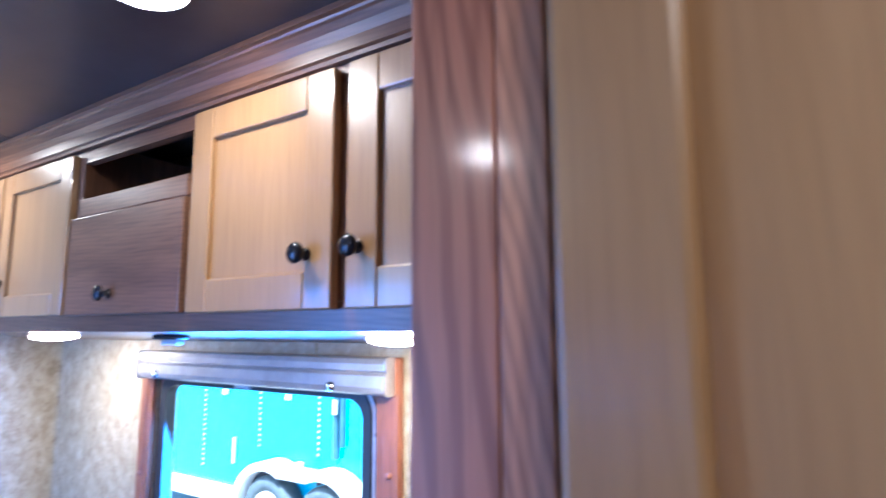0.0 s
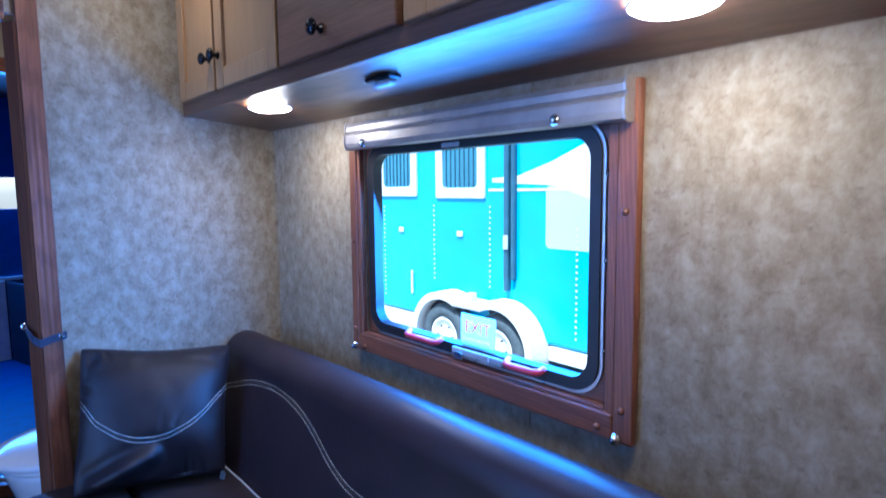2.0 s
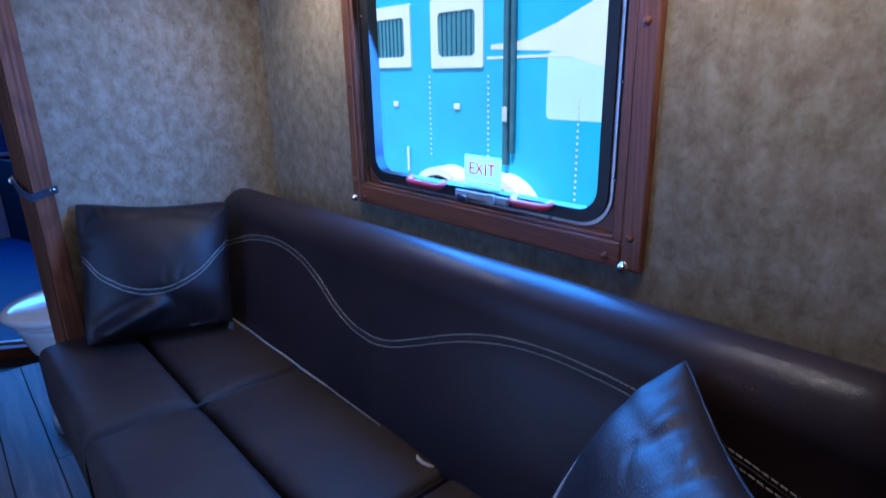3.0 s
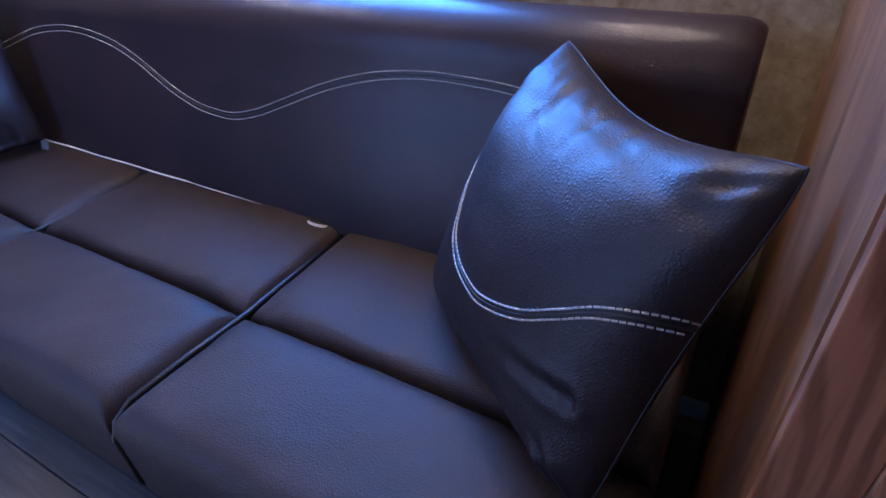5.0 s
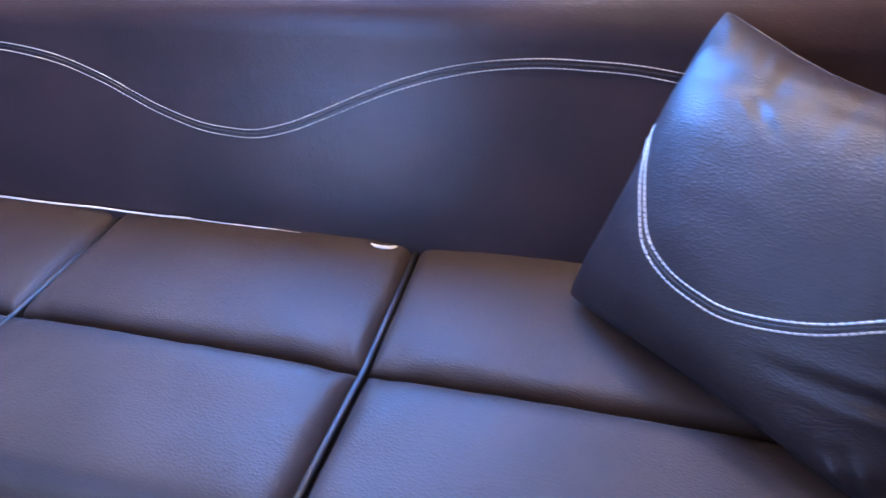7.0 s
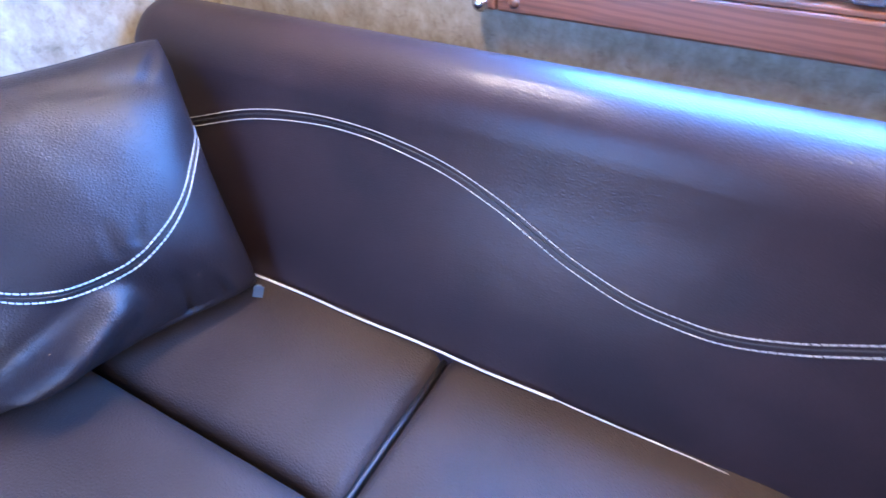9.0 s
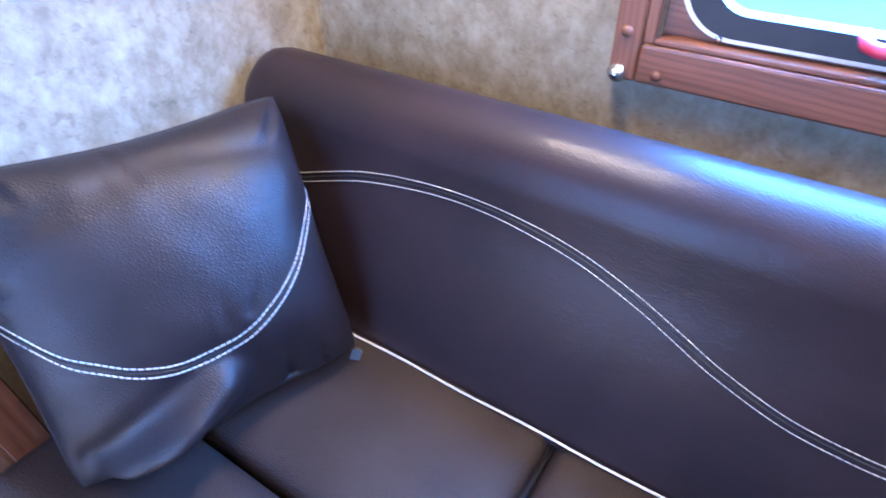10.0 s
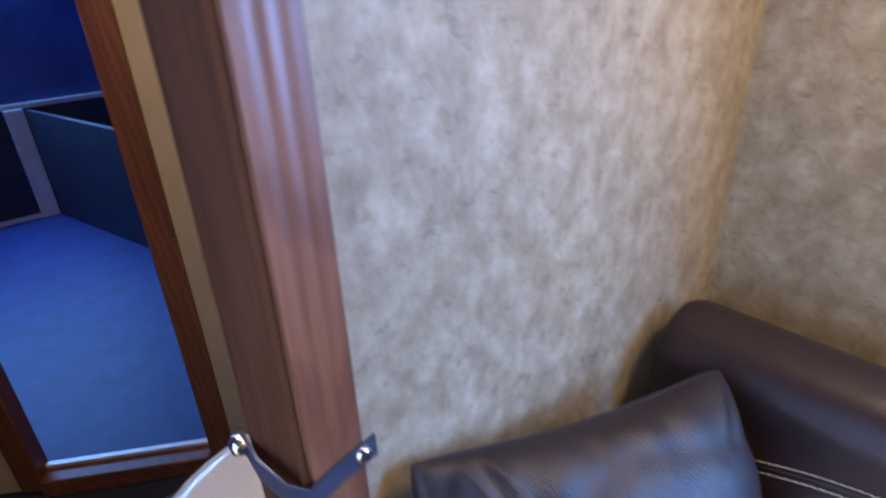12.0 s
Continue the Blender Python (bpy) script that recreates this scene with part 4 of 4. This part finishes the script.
def pillow(name, corners, thick, wave_knots, label, seed, sag=0.0, lumps=(), creases=()):
    """A soft square pillow between four corners (upper left, upper right, lower right, lower left as one faces it)."""
    c = [Vector(p) for p in corners]
    n = (c[3] - c[0]).cross(c[1] - c[0]).normalized()
    base = sum(c, Vector()) / 4
    p = thing(name, base, label, "pillow", "throw pillows")

    def flat(u, v):
        # edges drawn in between the corners
        pu = u + (0.5 - u) * 0.06 * math.sin(math.pi * v) * (2 * abs(u - 0.5)) ** 2
        pv = v + (0.5 - v) * 0.06 * math.sin(math.pi * u) * (2 * abs(v - 0.5)) ** 2
        q = (c[0] * (1 - pu) + c[1] * pu) * (1 - pv) + (c[3] * (1 - pu) + c[2] * pu) * pv
        # blunt corners
        return q + (base - q) * 0.04 * (abs(2 * u - 1) * abs(2 * v - 1)) ** 6

    def height(u, v, side):
        e = max(0.0, (1 - (2 * u - 1) ** 2) * (1 - (2 * v - 1) ** 2))
        h = thick * (e ** 0.45)
        edge = max(0.0, 1 - min(u, 1 - u, v, 1 - v) / 0.16)
        pl = noise.noise(Vector((u * 9 + seed, v * 9, seed * 2.1 + side))) * 0.0016
        wr = math.sin((u + v * 0.3) * 34 + seed) * 0.0035 * edge * math.sqrt(e)
        fold = -0.005 * math.exp(-((v - 0.07 - 0.25 * abs(u - 0.55)) / 0.035) ** 2) * e ** 0.3
        lump = sum(a * math.exp(-((u - cu) ** 2 + (v - cv) ** 2) / r ** 2) for cu, cv, r, a in lumps) if side > 0 else 0.0
        if side > 0:
            for u0, v0, u1, v1, wide, deep in creases:
                du, dv = u1 - u0, v1 - v0
                f = min(max(((u - u0) * du + (v - v0) * dv) / (du * du + dv * dv), 0.0), 1.0)
                d = math.hypot(u - u0 - f * du, v - v0 - f * dv) / wide
                lump += 1.35 * deep * (1 - f * (0.85 if deep > 0 else 0.35)) * (0.55 * math.exp(-((d - 1.6) / 0.8) ** 2) - math.exp(-d * d))
        top = max(0.0, 1 - v / 0.22)
        pucker = 0.0045 * top * math.sin(u * 41 + seed + 5 * v) * (0.5 + noise.noise(Vector((u * 6, seed, 0))))
        return h + (pl + wr + fold + pucker + lump) * min(1.0, e * 9)

    def at(u, v, side):
        q = flat(u, v) + n * (1.0 if side > 0 else -0.45) * height(u, v, side)
        q.z -= sag * math.sin(math.pi * u) * (1 - v) ** 1.5
        return q

    N = 84
    t = [0.5 - 0.5 * math.cos(math.pi * i / N) for i in range(N + 1)]
    bm = bmesh.new()
    front = [[bm.verts.new(at(u, v, 1)) for u in t] for v in t]
    rear = [[front[j][i] if i in (0, N) or j in (0, N) else bm.verts.new(at(t[i], t[j], -1)) for i in range(N + 1)] for j in range(N + 1)]
    for g, flip in ((front, False), (rear, True)):
        for j in range(N):
            for i in range(N):
                q = [g[j][i], g[j][i + 1], g[j + 1][i + 1], g[j + 1][i]]
                bm.faces.new(list(reversed(q)) if flip else q)
    cover = part("cover", bm, pillow_leather, p, "dark brown leather cover", smooth=True)
    rim = [(u, 0) for u in t] + [(1, v) for v in t[1:]] + [(u, 1) for u in reversed(t[:-1])] + [(0, v) for v in reversed(t[:-1])]
    part("edge_piping", tube(bmesh.new(), [at(u, v, 1) for u, v in rim[::2]] + [at(0, 0, 1)], 0.0013, 6), pillow_leather, p, smooth=True)
    curve = smooth_curve(wave_knots, 420)
    for off in (-0.016, 0.016):
        pts = [at(q.x, min(max(q.y + off, 0), 1), 1) + n * 0.0008 for q in curve]
        part("stitching", stitch_line(pts, 0.0011, 0.0050, 0.0011), thread, cover, "white stitched thread")
    part("welt", tube(bmesh.new(), [at(q.x, q.y, 1) + n * 0.0003 for q in curve[::4]], 0.0013, 5), cord_black, cover, smooth=True)
    return p


pillow("throw_pillow", ((0.014, -0.628, 0.860), (0.124, -0.230, 0.818), (0.304, -0.329, 0.485), (0.150, -0.693, 0.475)), 0.092,
       [(0.0, 0.39), (0.05, 0.445), (0.12, 0.53), (0.20, 0.585), (0.28, 0.635), (0.40, 0.675), (0.55, 0.675), (0.69, 0.62), (0.80, 0.545), (0.90, 0.445), (1.0, 0.35)],
       "dark leather throw pillow with white stitching leaning on the wallpaper wall", 1.3, 0.006,
       ((0.82, 0.26, 0.18, 0.010), (0.06, 0.08, 0.08, -0.012), (0.70, 0.93, 0.16, -0.018), (0.30, 0.93, 0.16, 0.036)),
       ((0.14, 0.95, 0.47, 0.80, 0.065, -0.020), (0.43, 0.0, 0.47, 0.13, 0.018, 0.007), (0.15, 0.0, 0.19, 0.10, 0.020, 0.008), (0.62, 0.60, 0.66, 0.50, 0.016, 0.003), (0.54, 0.62, 0.55, 0.50, 0.014, 0.003),
        (0.72, 0.98, 0.70, 0.80, 0.022, 0.006), (0.0, 0.30, 0.10, 0.32, 0.025, 0.008), (1.0, 0.0, 0.86, 0.14, 0.022, 0.008), (0.86, 0.97, 0.82, 0.86, 0.02, 0.006)))
pillow("throw_pillow", ((1.597, -0.223, 0.833), (1.888, -0.539, 0.858), (1.788, -0.653, 0.479), (1.453, -0.382, 0.472)), 0.090,
       [(0.0, 0.36), (0.08, 0.45), (0.16, 0.545), (0.25, 0.645), (0.35, 0.690), (0.45, 0.702), (0.55, 0.69), (0.69, 0.62), (0.80, 0.53), (0.88, 0.46), (1.0, 0.39)],
       "dark leather throw pillow with white stitching leaning on the oak panel", 4.1, 0.035,
       ((0.17, 0.24, 0.19, 0.012), (0.90, 0.95, 0.07, 0.010)),
       ((0.11, 0.0, 0.17, 0.07, 0.009, 0.003), (0.19, 0.0, 0.30, 0.13, 0.012, 0.003), (0.29, 0.0, 0.34, 0.20, 0.017, 0.0035), (0.36, 0.0, 0.50, 0.11, 0.012, 0.003), (0.48, 0.0, 0.50, 0.19, 0.018, 0.004), (0.30, 0.17, 0.42, 0.24, 0.012, 0.003),
        (0.62, 0.0, 0.60, 0.09, 0.016, 0.004), (0.90, 0.70, 0.66, 0.76, 0.026, 0.006), (0.95, 0.98, 0.86, 0.88, 0.020, 0.010), (0.0, 0.0, 0.10, 0.09, 0.018, 0.005), (0.98, 0.06, 0.86, 0.11, 0.020, 0.005)))

tab = thing("pillow_tag", (0.300, -0.338, 0.474), "small clear plastic tag at the pillow corner", "tag")
bm = boxes((-0.008, 0.008, -0.001, 0.001, 0.0, 0.024), (-0.004, 0.004, -0.0018, 0.0018, 0.021, 0.027), bev=0.0006)
bmesh.ops.transform(bm, matrix=Matrix.Translation((0.303, -0.344, 0.470)) @ Matrix.Rotation(radians(35), 4, "Z") @ Matrix.Rotation(radians(18), 4, "Y"), verts=bm.verts)
part("tag", bm, clear_plastic, tab)

# ---- outside: ground and the parked horse trailer ----
tagged(part("ground", boxes((-60, 60, -80, 120, -0.70, -0.62)), asphalt), "pale gravel yard outside in the sun", "ground", kind="structure")
TY = 3.3
tr = thing("horse_trailer", (-1.8, TY + 0.9, -0.62), "teal horse trailer with white trim parked outside the window", "trailer")
part("body", boxes((-5.6, 1.6, TY, TY + 2.0, -0.16, 2.06), bev=0.04), trailer_paint, tr)
part("roof_rail", boxes((-5.62, 1.62, TY - 0.03, TY + 2.03, 2.061, 2.20), bev=0.03), trailer_white, tr, "white roof rail")
part("lower_rail", boxes((-5.6, -3.06, TY - 0.015, TY + 0.1, -0.36, -0.165), bev=0.01), trailer_white, tr, "white lower rail")
part("lower_rail", boxes((-1.32, 1.6, TY - 0.015, TY + 0.1, -0.30, -0.165), bev=0.01), trailer_white, tr)


def trailer_window(x0, x1, z0, z1):
    w = part("trailer_window", ring_bm(round_rect(x0, x1, z0, z1, 0.02, 3), round_rect(x0 + 0.11, x1 - 0.11, z0 + 0.11, z1 - 0.13, 0.05, 3), TY - 0.02, TY + 0.001), trailer_white, tr, "white window frame")
    part("window_pane", slab_bm(round_rect(x0 + 0.105, x1 - 0.105, z0 + 0.105, z1 - 0.125, 0.05, 3), TY - 0.008, TY - 0.004), dark_glass, w)
    n = 7
    for i in range(n):
        x = x0 + 0.17 + (x1 - x0 - 0.34) * i / (n - 1)
        part("bar", tube(bmesh.new(), [(x, TY - 0.014, z0 + 0.12), (x, TY - 0.014, z1 - 0.14)], 0.008, 6), channel_mat, w)


trailer_window(-2.90, -2.14, 1.22, 1.89)
trailer_window(-4.00, -3.24, 1.24, 1.89)
part("drain_pipe", boxes((-1.85, -1.79, TY - 0.06, TY - 0.001, 0.30, 2.06), bev=0.015), channel_mat, tr, "dark vertical channel")
part("drain_pipe", boxes((-1.765, -1.72, TY - 0.05, TY - 0.001, 0.42, 1.98), bev=0.012), channel_mat, tr)
part("door_hinge", boxes((-1.84, -1.78, TY - 0.075, TY - 0.061, 0.72, 0.86), bev=0.006), alu, tr)
part("pale_panel", slab_bm(round_rect(-1.37, 1.55, 0.76, 1.34, 0.05, 4), TY - 0.0025, TY - 0.0005), trailer_pale, tr, "pale painted side panel")
# pale graphic that widens along the side
bm = bmesh.new()
top = [(-2.05, 1.42), (-1.7, 1.44), (-1.3, 1.56), (-0.9, 1.72), (-0.2, 1.80), (1.5, 1.80)]
bot = [(-2.05, 1.38), (-1.7, 1.36), (-1.3, 1.34), (-0.9, 1.22), (-0.2, 1.10), (1.5, 1.05)]
a = [bm.verts.new((x, TY - 0.003, z)) for x, z in top]
b = [bm.verts.new((x, TY - 0.003, z)) for x, z in bot]
for i in range(5):
    bm.faces.new((a[i], a[i + 1], b[i + 1], b[i]))
part("graphic", bm, trailer_white, tr, "white swoosh graphic")
part("graphic", boxes((-2.10, -1.1, TY - 0.004, TY - 0.001, 1.29, 1.315)), trailer_white, tr)
for x, z in ((-2.52, 0.835), (-3.55, 0.835)):
    part("marker_lamp", boxes((x - 0.045, x + 0.045, TY - 0.02, TY - 0.001, z - 0.03, z + 0.03), bev=0.01), trailer_white, tr)
part("handle", boxes((-3.36, -3.33, TY - 0.03, TY - 0.001, 0.08, 0.36), bev=0.01), trailer_white, tr)
bm = bmesh.new()
for x, z0, z1 in ((-2.95, 0.30, 1.15), (-2.08, 0.30, 1.15), (-1.02, -0.05, 0.95), (0.1, -0.05, 1.9), (-3.9, 0.0, 1.15)):
    z = z0
    while z < z1:
        box(bm, x - 0.009, x + 0.009, TY - 0.008, TY - 0.001, z, z + 0.018)
        z += 0.055
part("rivets", bm, trailer_white, tr)["kind"] = "stuff"


def arch(cx, r0, r1, y0, y1, a0, a1, cz, n=18):
    bm = bmesh.new()
    rows = []
    for i in range(n + 1):
        a = radians(a0 + (a1 - a0) * i / n)
        rows.append([bm.verts.new((cx + r * math.cos(a), y, cz + r * math.sin(a))) for r, y in ((r0, y0), (r1, y0), (r1, y1), (r0, y1))])
    for u, v in zip(rows, rows[1:]):
        for k in range(4):
            bm.faces.new((u[k], u[(k + 1) % 4], v[(k + 1) % 4], v[k]))
    bm.faces.new(rows[0])
    bm.faces.new(rows[-1])
    return bm


WZ, WR = -0.27, 0.35
for cx, a0, a1 in ((-2.59, 62, 195), (-1.82, -15, 118)):
    part("fender", arch(cx, 0.41, 0.49, TY - 0.24, TY + 0.02, a0, a1, WZ), trailer_white, tr, "white fender arch")
    part("wheel_well", arch(cx, 0.36, 0.408, TY - 0.10, TY + 0.01, a0, a1, WZ), stall_dark, tr)
part("fender_bridge", boxes((-2.40, -2.01, TY - 0.235, TY + 0.02, 0.085, 0.165), bev=0.02), trailer_white, tr)
part("fender_light", boxes((-2.24, -2.17, TY - 0.2, TY - 0.1, 0.166, 0.25), bev=0.015), trailer_white, tr)
for cx in (-2.59, -1.82):
    wheel = part("tyre", lathe(bmesh.new(), (cx, TY + 0.02, WZ), (0, -1, 0), [(0.20, 0.0), (0.33, 0.0), (0.35, 0.03), (0.35, 0.18), (0.335, 0.21), (0.27, 0.225), (0.215, 0.215), (0.205, 0.18)], 40), tyre_mat, tr, "dark tyre", smooth=True)
    part("rim", lathe(bmesh.new(), (cx, TY + 0.02, WZ), (0, -1, 0), [(0.21, 0.17), (0.205, 0.21), (0.18, 0.212), (0.165, 0.19), (0.10, 0.185), (0.075, 0.20), (0.06, 0.23), (0, 0.235)], 32), rim_mat, wheel, "white steel rim", smooth=True)
    for i in range(6):
        a = i * math.pi / 3
        part("wheel_nut", cyl(bmesh.new(), (cx + 0.115 * math.cos(a), TY + 0.02 - 0.192, WZ + 0.115 * math.sin(a)), (0, -1, 0), 0.012, 0.010, 0.02, 6), dark_metal, wheel)
tagged(part("backdrop", boxes((-60, 60, 40, 41, -0.62, 5)), plain("far_treeline", (0.06, 0.08, 0.05), 0.9, 0, 0.4, 0.4)), "dark far treeline beyond the yard", "backdrop", kind="structure")

# ---- small scraps on the floor ----
for k, (x, y, s) in enumerate(((0.26, -0.92, 0.016), (0.15, -0.765, 0.010))):
    bm = bmesh.new()
    pts = [(x - s, y - s * 0.4, 0.001), (x + s * 0.8, y - s * 0.6, 0.002), (x + s, y + s * 0.4, 0.004), (x - s * 0.7, y + s * 0.6, 0.002)]
    lo = [bm.verts.new(p) for p in pts]
    hi = [bm.verts.new((p[0], p[1], p[2] + 0.003)) for p in pts]
    bm.faces.new(lo)
    bm.faces.new(hi)
    for i in range(4):
        bm.faces.new((lo[i], lo[(i + 1) % 4], hi[(i + 1) % 4], hi[i]))
    tagged(part("paper_scrap", bm, scrap_mat), "small white paper scrap lying on the plank floor", "scrap")

# ---- floor planks, each its own piece ----
floor = bpy.data.objects["floor"]
PW, PL = 0.125, 1.22


def plank_mesh(length):
    bm = boxes((0, length - 0.003, 0, PW - 0.003, -0.0115, 0.0), bev=0.0012)
    me = bpy.data.meshes.new("plank")
    bmesh.ops.recalc_face_normals(bm, faces=bm.faces)
    bm.to_mesh(me)
    bm.free()
    me.materials.append(plank_mat)
    return me


whole = plank_mesh(PL)
row = 0
y = BACK
while y + PW < 0.0:
    x = -1.0 - 0.37 * (row % 3)
    while x < 2.88:
        left, right = max(x, -1.0), min(x + PL, 2.895)
        if right - left > 0.05:
            o = new("plank", whole if right - left > PL - 0.001 else plank_mesh(right - left))
            o.location = (left, y, 0)
            o.parent = floor
        x += PL
    y += PW
    row += 1
